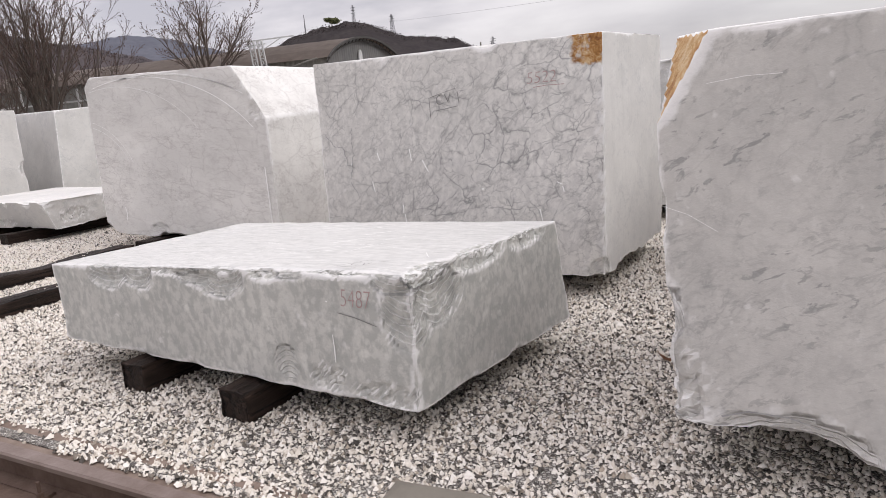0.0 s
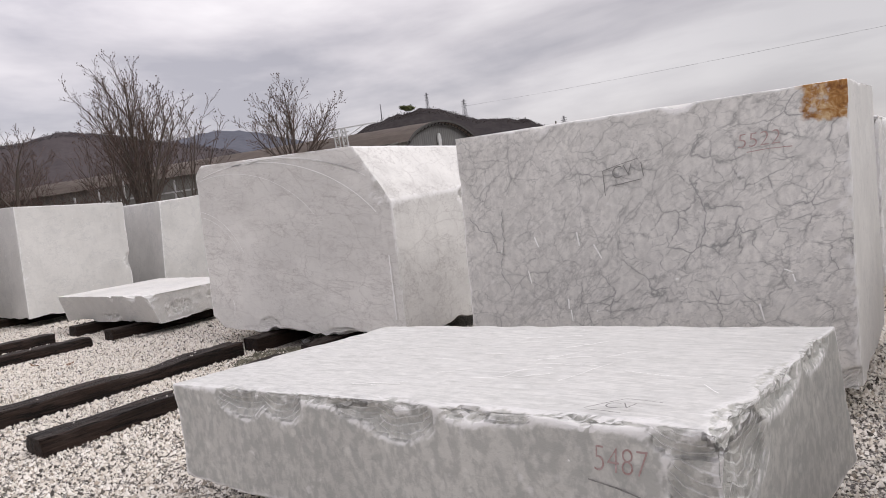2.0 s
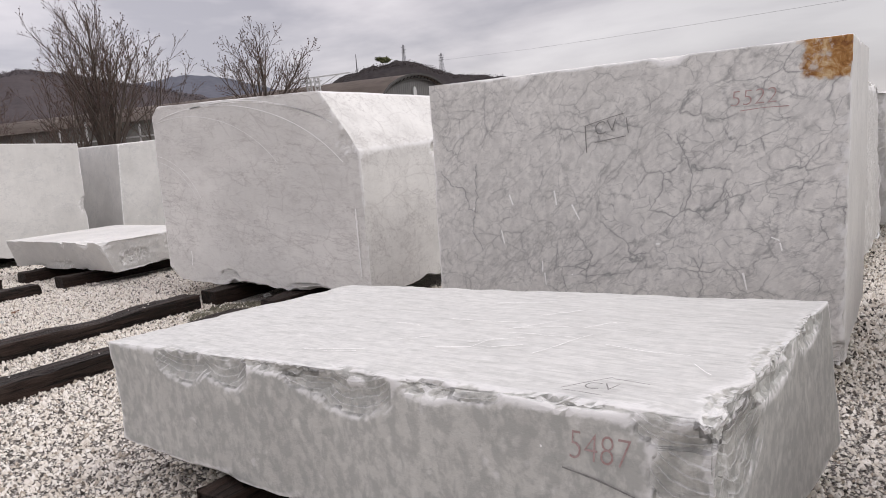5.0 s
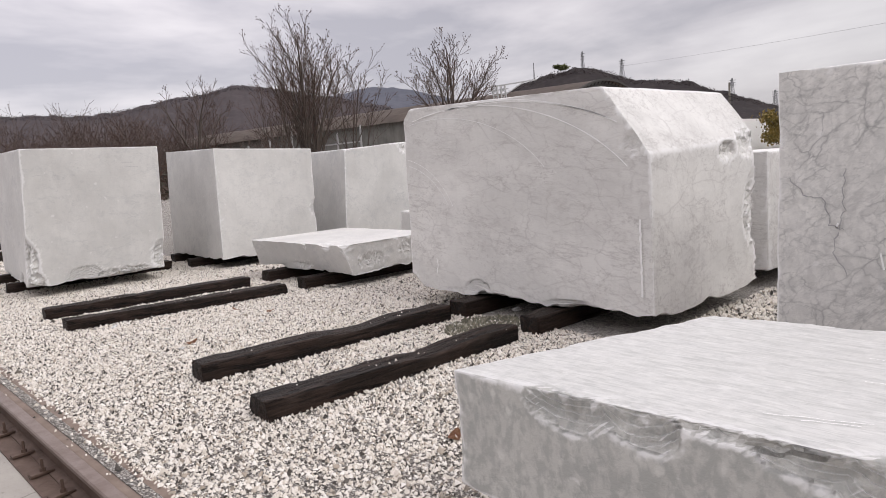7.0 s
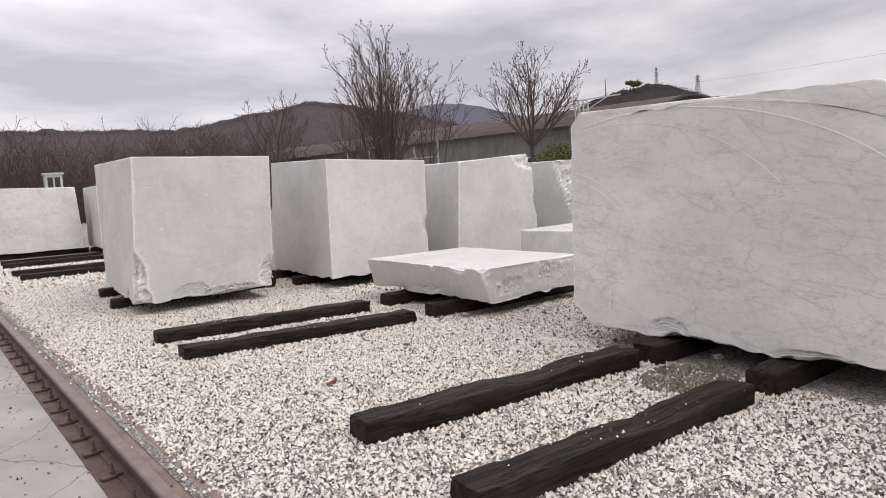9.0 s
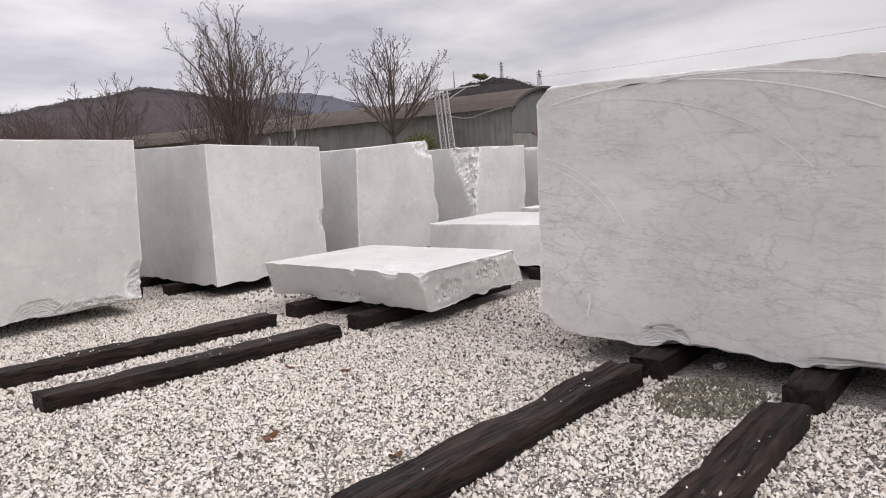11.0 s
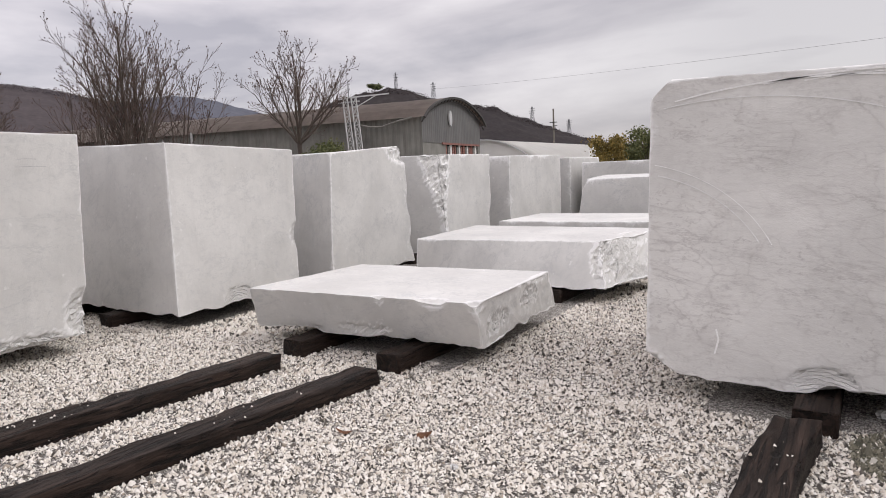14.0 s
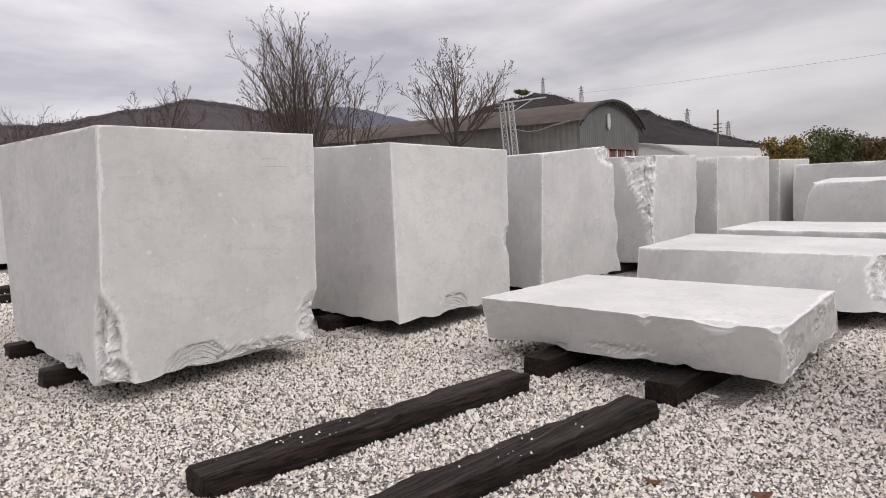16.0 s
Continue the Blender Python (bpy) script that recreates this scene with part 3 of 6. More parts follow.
def arc(cx, cz, rx, rz, a0, a1, y, n=28):
    return [(cx + rx * math.sin(radians(a0 + (a1 - a0) * i / n)), y, cz + rz * math.cos(radians(a0 + (a1 - a0) * i / n))) for i in range(n + 1)]


# ---- ground, rail and concrete ----
def rail_y(x):
    return 1.48 + 0.065 * (x + 7.0)


bm = bmesh.new()
add_box(bm, -2600, 2600, -2600, 2600, -1.2, -0.17)
g = part("ground", bm, M_EARTH, None); tagged(g, "bare brown earth reaching to the horizon", "ground", kind="structure")
bm = bmesh.new()
for x0, x1 in ((-70.0, 40.0),):
    vs = [bm.verts.new(p) for p in ((x0, rail_y(x0) + 0.10, 0), (x1, rail_y(x1) + 0.10, 0), (x1, 150, 0), (x0, 150, 0))]
    lo = [bm.verts.new(v.co + Vector((0, 0, -0.165))) for v in vs]
    bm.faces.new(vs); bm.faces.new(lo[::-1])
    for i in range(4):
        bm.faces.new((vs[i], lo[i], lo[(i + 1) % 4], vs[(i + 1) % 4]))
gravel = part("gravel_bed", bm, M_SHEET, None)
tagged(gravel, "bed of broken white marble gravel with dark gaps", "gravel", kind="structure")
bm = bmesh.new()
vs = [bm.verts.new(p) for p in ((-70, rail_y(-70) - 0.02, -0.14), (-70, -14, -0.14), (40, -14, -0.14), (40, rail_y(40) - 0.02, -0.14))]
lo = [bm.verts.new(v.co + Vector((0, 0, -0.02))) for v in vs]
bm.faces.new(vs); bm.faces.new(lo[::-1])
for i in range(4):
    bm.faces.new((vs[i], lo[i], lo[(i + 1) % 4], vs[(i + 1) % 4]))
bmesh.ops.recalc_face_normals(bm, faces=bm.faces)
tagged(part("pavement", bm, M_CONCRETE, None), "worn beige concrete paving with cracks beside the rail", "pavement", kind="structure")

RAIL_TURN = math.atan(0.065)


def sweep(profile, x0, x1, steps=1):
    """A profile of (across, up) swept along the rail's line."""
    bm = bmesh.new()
    rings = []
    for i in range(steps + 1):
        x = x0 + (x1 - x0) * i / steps
        rings.append([bm.verts.new((x, rail_y(x) + a, z)) for a, z in profile])
    k = len(profile)
    for i in range(steps):
        for j in range(k):
            bm.faces.new((rings[i][j], rings[i][(j + 1) % k], rings[i + 1][(j + 1) % k], rings[i + 1][j]))
    bm.faces.new(rings[0]); bm.faces.new(rings[-1][::-1])
    bmesh.ops.recalc_face_normals(bm, faces=bm.faces)
    return bm


rail = empty("crane_rail", (0, 0, 0), "rusty brown steel rail bolted to the concrete edge", "rail")
part("rail_head", sweep([(-0.040, -0.012), (-0.042, 0.012), (-0.034, 0.022), (0.030, 0.022), (0.0375, 0.012), (0.036, -0.012), (0.009, -0.022), (-0.009, -0.022)], -60, 30), M_RAILTOP, rail, "worn flat running surface")
part("rail_web", sweep([(-0.0085, -0.0225), (0.0085, -0.0225), (0.0085, -0.116), (-0.0085, -0.116)], -60, 30), M_RUST, rail)
part("rail_foot", sweep([(-0.07, -0.138), (-0.07, -0.128), (-0.012, -0.1165), (0.012, -0.1165), (0.07, -0.128), (0.07, -0.138)], -60, 30), M_RUST, rail)
part("edge_strip", sweep([(0.038, -0.15), (0.038, -0.012), (0.14, -0.004), (0.20, 0.006), (0.215, 0.006), (0.215, -0.15)], -60, 30), M_LEDGE, rail, "brown stained concrete ledge against the gravel")
part("base_plate", sweep([(-0.185, -0.1395), (-0.185, -0.131), (-0.072, -0.131), (-0.072, -0.1395)], -60, 30), M_RUST, rail, "flat rusty bearing plate")
bm = bmesh.new()
add_box(bm, -0.032, 0.032, -0.095, 0.035, 0.0, 0.016, 0.003)
clip_me = bpy.data.meshes.new("clip_plate"); bm.to_mesh(clip_me); bm.free(); clip_me.materials.append(M_RUST)
bm = bmesh.new()
bmesh.ops.create_cone(bm, cap_ends=True, segments=6, radius1=0.017, radius2=0.017, depth=0.022, matrix=Matrix.Translation((0, -0.02, 0.027)))
bmesh.ops.create_cone(bm, cap_ends=True, segments=8, radius1=0.009, radius2=0.009, depth=0.075, matrix=Matrix.Translation((0, -0.02, 0.055)))
bolt_me = bpy.data.meshes.new("bolt"); bm.to_mesh(bolt_me); bm.free(); bolt_me.materials.append(M_RUST)
x = -26.0
while x < 1.5:
    cl = new("clip_plate", clip_me)
    cl.parent = rail
    cl.location, cl.rotation_euler = (x, rail_y(x) - 0.075, -0.126), (0, 0, RAIL_TURN + random.uniform(-0.25, 0.25))
    bo = new("bolt", bolt_me)
    bo.parent = cl
    x += 0.46 + random.uniform(-0.09, 0.09)


# ---- timber sleepers ----
def sleeper(x0, x1, y0, y1, h, seed, lean=0.0, label="dark creosoted timber sleeper lying on the gravel", bow=0.0):
    c = hexa(x0, x1, y0, y1, -0.03, h)
    for k in c:
        if k[1] == "k":
            c[k][0] += lean
    at = ((x0 + x1) / 2, (y0 + y1) / 2, 0)
    me = stone_mesh("sleeper", c, res=0.045 if y0 < 5 and x0 > -12 else 0.09, edge=0.026, chip=1.7, wave=0.006, rough={"y0": 0.035, "y1": 0.035, "z1": 0.009, "x0": 0.006, "x1": 0.006}, under=0, seed=seed, at=at,
                    chips=[(random.uniform(x0, x1), random.uniform(y0, y1), h, 0.035, 0.30, 0.05, 0.013, 0.0) for _ in range(7)])
    if bow:
        co = np.empty(len(me.vertices) * 3, np.float32)
        me.vertices.foreach_get("co", co)
        co = co.reshape(-1, 3)
        s = (co[:, 1] + (y1 - y0) / 2) / (y1 - y0)
        co[:, 0] += bow * np.sin(s * 7.0)
        co[:, 2] -= np.where(co[:, 2] > 0.05, 0.035 * np.exp(-((s - 0.6) / 0.14) ** 2), 0)
        me.vertices.foreach_set("co", co.ravel())
    return tagged(place("sleeper", me, M_TIMBER, at=at), label, "timber sleeper", "timber sleepers")


FREE = "dark creosoted timber sleeper lying free on the gravel"
UNDER = "dark creosoted timber sleeper carrying marble blocks"
sleeper(-11.15, -10.89, 2.30, 4.90, 0.15, 1, 0.22, FREE)
sleeper(-10.15, -9.88, 2.33, 4.92, 0.14, 2, 0.27, FREE)
sleeper(-6.96, -6.69, 2.62, 5.14, 0.16, 3, 0.10, FREE, 0.018)
sleeper(-5.75, -5.49, 2.57, 4.93, 0.15, 4, 0.0, FREE, 0.008)
for i, (x, y0, y1, h) in enumerate([(-6.77, 5.24, 7.7, 0.165), (-5.73, 5.15, 7.7, 0.165), (-11.02, 5.2, 7.7, 0.165), (-9.89, 5.18, 7.7, 0.165),
                                    (-2.94, 2.47, 4.7, 0.19), (-2.05, 2.43, 4.7, 0.18), (-2.9, 4.85, 7.3, 0.165), (-1.75, 5.15, 7.3, 0.165),
                                    (-15.85, 2.4, 5.0, 0.165), (-14.32, 2.34, 4.95, 0.165), (-15.3, 5.3, 7.8, 0.165), (-14.08, 5.18, 7.7, 0.165),
                                    (-14.6, 8.0, 10.5, 0.165), (-13.7, 7.9, 10.5, 0.165), (-11.3, 8.3, 10.8, 0.165), (-9.8, 8.3, 10.8, 0.165),
                                    (-11.3, 11.0, 13.5, 0.165), (-9.8, 11.0, 13.5, 0.165), (-12.2, 16.8, 19.2, 0.165), (-10.9, 16.8, 19.2, 0.165), (-11.2, 13.7, 16.2, 0.165), (-9.7, 13.6, 16.2, 0.165),
                                    (-14.4, 10.6, 13.1, 0.165), (-13.6, 10.6, 13.1, 0.165), (-14.4, 13.5, 16.1, 0.165), (-13.6, 13.5, 16.1, 0.165), (-14.4, 16.7, 19.2, 0.165), (-13.6, 16.7, 19.2, 0.165),
                                    (-6.9, 7.95, 10.4, 0.165), (-5.6, 7.9, 10.4, 0.165), (-2.7, 7.9, 10.4, 0.165), (-1.5, 7.9, 10.4, 0.165), (-2.7, 10.6, 13.1, 0.165), (-1.5, 10.6, 13.1, 0.165),
                                    (-2.7, 13.3, 15.8, 0.165), (-1.5, 13.3, 15.8, 0.165), (-2.7, 16.2, 18.7, 0.165), (-1.5, 16.2, 18.7, 0.165), (-2.5, 19.4, 21.6, 0.165), (-1.2, 19.4, 21.6, 0.165),
                                    (1.2, 2.85, 5.0, 0.165), (2.1, 2.85, 5.0, 0.165), (0.8, 5.2, 7.6, 0.165), (1.9, 5.2, 7.6, 0.165), (0.8, 9.9, 12.2, 0.165), (1.9, 9.9, 12.2, 0.165),
                                    (0.8, 12.4, 14.6, 0.165), (1.9, 12.4, 14.6, 0.165), (0.7, 15.8, 17.9, 0.165), (1.5, 15.8, 17.9, 0.165), (0.3, 26.2, 28.4, 0.165), (1.6, 26.2, 28.4, 0.165),
                                    (-20.6, 1.5, 4.1, 0.15), (-21.9, 1.4, 4.0, 0.15), (-24.6, 1.3, 3.9, 0.15), (-25.8, 1.3, 3.9, 0.15), (-28.6, 0.9, 3.9, 0.165), (-29.9, 0.9, 3.9, 0.165), (-27.3, 3.9, 6.4, 0.165), (-28.6, 3.95, 6.4, 0.165)]):
    sleeper(x, x + (0.215 if -3 < x < -1.9 and y0 < 2.6 else 0.26), y0, y1, h, 10 + i, random.uniform(-0.03, 0.03), FREE if -26 < x < -20 else UNDER)


# ---- marble blocks ----
B = 0.162
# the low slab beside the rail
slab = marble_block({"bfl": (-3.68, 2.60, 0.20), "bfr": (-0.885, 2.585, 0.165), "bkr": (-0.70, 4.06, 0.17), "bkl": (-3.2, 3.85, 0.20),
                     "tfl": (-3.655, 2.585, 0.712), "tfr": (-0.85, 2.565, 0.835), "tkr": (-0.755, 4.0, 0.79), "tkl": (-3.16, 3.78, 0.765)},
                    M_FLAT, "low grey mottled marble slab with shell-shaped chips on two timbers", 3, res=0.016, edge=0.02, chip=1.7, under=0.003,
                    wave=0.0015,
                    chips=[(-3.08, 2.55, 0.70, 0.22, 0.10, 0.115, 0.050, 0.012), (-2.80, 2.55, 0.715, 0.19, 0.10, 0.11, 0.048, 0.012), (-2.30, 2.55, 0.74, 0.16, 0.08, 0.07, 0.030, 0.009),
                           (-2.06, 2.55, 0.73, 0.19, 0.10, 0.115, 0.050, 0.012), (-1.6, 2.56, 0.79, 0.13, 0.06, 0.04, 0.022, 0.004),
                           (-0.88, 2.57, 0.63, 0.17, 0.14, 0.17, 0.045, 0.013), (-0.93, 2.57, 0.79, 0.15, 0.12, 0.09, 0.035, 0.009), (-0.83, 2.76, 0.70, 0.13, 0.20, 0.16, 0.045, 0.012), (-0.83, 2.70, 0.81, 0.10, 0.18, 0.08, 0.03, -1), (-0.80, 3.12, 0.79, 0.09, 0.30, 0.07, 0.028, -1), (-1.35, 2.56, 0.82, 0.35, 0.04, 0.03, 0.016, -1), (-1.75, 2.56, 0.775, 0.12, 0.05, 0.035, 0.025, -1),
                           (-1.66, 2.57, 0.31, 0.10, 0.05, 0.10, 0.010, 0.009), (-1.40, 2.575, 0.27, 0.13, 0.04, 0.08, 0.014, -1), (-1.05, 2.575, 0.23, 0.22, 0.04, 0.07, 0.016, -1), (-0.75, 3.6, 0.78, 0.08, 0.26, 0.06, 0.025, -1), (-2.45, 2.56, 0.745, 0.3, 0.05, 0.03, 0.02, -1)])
Y = 2.575
ribbon("drill_seam", [(-1.345, Y, 0.77), (-1.343, Y, 0.71), (-1.345, Y, 0.66)], 0.006, M_SCRATCH, slab, (0, -1, 0))
ribbon("drill_seam", [(-1.33, Y, 0.50), (-1.328, Y, 0.43), (-1.33, Y, 0.36)], 0.006, M_SCRATCH, slab, (0, -1, 0))
UPRIGHT = Matrix.Rotation(radians(90), 4, "X")
writing("5487", (-1.262, Y - 0.004, 0.648), 0.09, M_FAINT, slab, UPRIGHT @ Matrix.Diagonal((1, 1.4, 1, 1)), label="red hand-written figures")
ribbon("underline", [(-1.28, Y - 0.004, 0.615), (-1.18, Y - 0.004, 0.60), (-1.06, Y - 0.004, 0.57)], 0.005, M_PENCIL, slab, (0, -1, 0))
for a, b in (((-1.30, 2.63), (-1.19, 2.75)), ((-1.19, 2.75), (-1.08, 2.735)), ((-1.29, 2.62), (-1.17, 2.61))):
    ribbon("pencil_line", [(a[0], a[1], 0.825), ((a[0] + b[0]) / 2, (a[1] + b[1]) / 2, 0.828), (b[0], b[1], 0.829)], 0.004, M_PENCIL, slab, (0, 0, 1))
writing("CV", (-1.245, 2.64, 0.828), 0.075, M_PENCIL, slab, Matrix.Rotation(radians(10), 4, "Z"), label="dark pencilled letters")
ribbon("scratch", [(-1.93, 2.90, 0.790), (-1.80, 2.94, 0.7945), (-1.78, 3.05, 0.793), (-1.66, 3.10, 0.797)], 0.004, M_SCRATCH, slab, (0, 0, 1), "pale scratch")
ribbon("scratch", [(-1.35, 3.1, 0.8065), (-1.2, 3.06, 0.8125), (-1.05, 3.05, 0.818)], 0.003, M_SCRATCH, slab, (0, 0, 1))
ribbon("scratch", [(-1.02, 2.97, 0.8215), (-0.97, 2.9, 0.825), (-0.95, 2.88, 0.8265)], 0.0025, M_SCRATCH, slab, (0, 0, 1))

rng = random.Random(41)
for i in range(17):
    sx, sy, sa, sl = rng.uniform(-2.9, -0.95), rng.uniform(2.72, 3.75), rng.choice((0.15, 0.3, -0.2, 1.0)) + rng.uniform(-0.25, 0.25), rng.uniform(0.05, 0.32)
    pts = []
    for j in range(6):
        px, py = sx + sl * j / 5 * math.cos(sa) + rng.uniform(-0.006, 0.006), sy + sl * j / 5 * math.sin(sa) + rng.uniform(-0.006, 0.006)
        su, sv = (px + 3.655) / 2.8, (py - 2.58) / 1.35
        if -3.1 < px < -0.9 and 2.66 < py < 3.82:
            pts.append((px, py, (0.712 + 0.123 * su) * (1 - sv) + (0.765 + 0.025 * su) * sv + 0.0015))
    if len(pts) > 2:
        ribbon("scratch", pts, rng.uniform(0.002, 0.004), M_SCRATCH, slab, (0, 0, 1))

# the tall veined block with the rusty corner
tall = marble_block(hexa(-3.37, -0.755, 4.97, 6.70, B, 1.92, tfl=(-3.345, None, 1.945), tfr=(-0.745, None, 1.918), tkr=(-0.75, 6.68, 1.97), tkl=(-3.35, None, 1.98), bfr=(-0.76, None, 0.17)),
                    [M_BRECCIA, M_WHITE[1]], "tall grey-veined marble block with an orange rust patch at one corner", 7, res=0.035, edge=0.012, chip=1.6, under=0.05, faces={"x1": 1, "z1": 1},
                    chips=[(-0.76, 4.97, 0.2, 0.14, 0.1, 0.14, 0.05, 0.008), (-1.65, 4.97, 1.93, 0.10, 0.05, 0.03, 0.02, 0.0), (-2.6, 4.97, 1.93, 0.06, 0.04, 0.025, 0.015, 0.0)]
                    + [(-0.755, 4.965, 0.30 + 0.14 * i + 0.04 * math.sin(i * 7), 0.03, 0.03, 0.05, 0.011, 0.0) for i in range(11)])
Y = 4.964
for pts in ([(-2.165, 1.405), (-2.168, 1.57)], [(-2.168, 1.57), (-2.05, 1.60), (-1.92, 1.628)], [(-1.905, 1.60), (-1.895, 1.51)], [(-2.11, 1.465), (-1.91, 1.493)]):
    ribbon("pencil_line", [(a, Y, z) for a, z in pts], 0.0055, M_PENCIL, tall, (0, -1, 0))
writing("CV", (-2.11, Y, 1.505), 0.115, M_PENCIL, tall, UPRIGHT @ Matrix.Rotation(radians(8), 4, "Z"), label="dark pencilled letters")
writing("5522", (-1.325, Y, 1.61), 0.12, M_RED, tall, UPRIGHT @ Matrix.Rotation(radians(1), 4, "Z"), label="red hand-written figures")
ribbon("underline", [(-1.27, Y, 1.583), (-1.15, Y, 1.592), (-1.03, Y, 1.59)], 0.005, M_RED, tall, (0, -1, 0))
for i in range(12):
    ox, oz = random.uniform(-3.1, -1.0), random.uniform(0.6, 1.2)
    ribbon("bruise", [(ox, Y, oz), (ox + random.uniform(-0.02, 0.05), Y, oz + random.uniform(-0.1, 0.02))], 0.010, M_SCRATCH, tall, (0, -1, 0))
for pts in ([(-2.98, 1.38), (-3.0, 1.28), (-2.99, 1.14), (-3.03, 1.02)], [(-3.28, 1.33), (-3.2, 1.22), (-3.1, 1.2), (-3.06, 1.05), (-2.97, 1.02)], [(-3.02, 1.02), (-3.05, 0.9), (-2.95, 0.74)]):
    fine = [(a0 + (a1 - a0) * j / 6 + random.uniform(-0.011, 0.011), Y, z0 + (z1 - z0) * j / 6 + random.uniform(-0.008, 0.008)) for (a0, z0), (a1, z1) in zip(pts, pts[1:]) for j in range(6)]
    ribbon("dark_seam", fine, 0.0065, M_CRACK, tall, (0, -1, 0))

# the long white block with the sawn-off shoulder and saw arcs
long_c = hexa(-7.68, -4.555, 5.53, 7.38, B, 2.12, tfl=(-7.66, None, 2.19), tfr=(-4.55, None, 2.085), tkr=(-4.54, 7.36, 2.05), tkl=(-7.6, None, 2.15), bfl=(-7.72, None, 0.15))
shoulder = marble_block(long_c, M_WHITE_VEIN, "long white marble block with a sawn slanting shoulder and saw arcs", 11, res=0.035, edge=0.012, chip=1.5, under=0.06,
                        cuts=[(-4.988, 5.53, 2.098, 0.578, -0.02, 0.433, 0.006, 0), (-7.66, 5.53, 2.06, -0.15, 0, 0.16, 0.004, 0), (-7.70, 5.53, 0.33, -0.2, 0, -0.30, 0.01, 0), (-4.55, 7.31, 1.0, 0.5, 0.5, 0.0, 0.06, 0)],
                        chips=[(-6.62, 5.53, 0.24, 0.20, 0.1, 0.10, 0.03, 0.012), (-5.7, 5.53, 2.1, 0.1, 0.04, 0.025, 0.015, 0.0),
                               (-5.4, 5.53, 0.2, 0.35, 0.12, 0.05, 0.03, 0.006), (-4.56, 6.80, 1.50, 0.10, 0.16, 0.09, 0.07, -1), (-4.60, 7.2, 1.65, 0.2, 0.25, 0.25, 0.07, -1), (-4.56, 7.28, 0.9, 0.14, 0.2, 0.4, 0.06, -1), (-4.7, 5.53, 1.62, 0.1, 0.05, 0.12, 0.015, -1)])
Y = 5.526
ribbon("saw_arc", arc(-7.15, 0.90, 1.75, 1.13, -14, 60, Y), 0.006, M_FAINT_SCRATCH, shoulder, (0, -1, 0), "pale curved saw mark")
ribbon("saw_arc", arc(-6.75, 0.75, 2.3, 1.36, -19, 60, Y), 0.010, M_SCRATCH, shoulder, (0, -1, 0))
ribbon("saw_arc", arc(-6.45, 0.7, 2.5, 1.425, -12, 40, Y), 0.012, M_SCRATCH, shoulder, (0, -1, 0))
ribbon("saw_arc", arc(-6.40, 0.7, 2.5, 1.405, -8, 36, Y), 0.006, M_SCRATCH, shoulder, (0, -1, 0))
ribbon("saw_arc", arc(-7.85, 0.70, 0.98, 0.88, 14, 62, Y), 0.007, M_FAINT_SCRATCH, shoulder, (0, -1, 0))
ribbon("saw_arc", arc(-7.87, 0.72, 1.05, 0.93, 13, 66, Y), 0.005, M_SCRATCH, shoulder, (0, -1, 0))
ribbon("scratch", [(-7.24, Y, 0.53), (-7.225, Y, 0.46), (-7.25, Y, 0.36)], 0.012, M_SCRATCH, shoulder, (0, -1, 0))
ribbon("drill_seam", [(-4.66 + 0.004 * math.sin(9 * j), Y, 1.0 - 0.04 * j) for j in range(17)], 0.017, M_SCRATCH, shoulder, (0, -1, 0))
# the near grey block with the ochre corner
near = marble_block(hexa(0.125, 2.75, 2.76, 4.45, B, 1.68, tfl=(0.11, None, 1.70), tfr=(2.7, None, 1.72), bfl=(0.18, None, 0.2), tkl=(0.2, None, 1.75), bkl=(0.26, None, 0.2)), [M_GREY, M_OCHRE],
                    "tall speckled grey marble block with an ochre broken corner", 13, res=0.03, edge=0.014, chip=1.8, under=0.08,
                    cuts=[(0.225, 2.76, 1.545, -0.275, -0.15, 0.155, 0.012, 1)],
                    chips=[(0.15, 2.77, 0.66, 0.08, 0.2, 0.13, 0.03, 0.008), (0.20, 2.76, 0.36, 0.10, 0.12, 0.26, 0.03, -1), (0.6, 2.76, 0.22, 0.30, 0.1, 0.13, 0.04, 0.006), (0.14, 2.77, 1.08, 0.06, 0.1, 0.1, 0.02, 0.0)])
ribbon("scratch", [(0.15, 2.757, 1.10), (0.24, 2.757, 1.07), (0.34, 2.757, 1.01)], 0.0016, M_SCRATCH, near, (0, -1, 0))
ribbon("scratch", [(0.30, 2.757, 1.52), (0.42, 2.757, 1.535), (0.53, 2.757, 1.535)], 0.0016, M_SCRATCH, near, (0, -1, 0))
ribbon("dark_seam", [(0.36, 2.757, 0.31), (0.45, 2.757, 0.345), (0.58, 2.757, 0.345), (0.68, 2.757, 0.32)], 0.008, M_CRACK, near, (0, -1, 0))

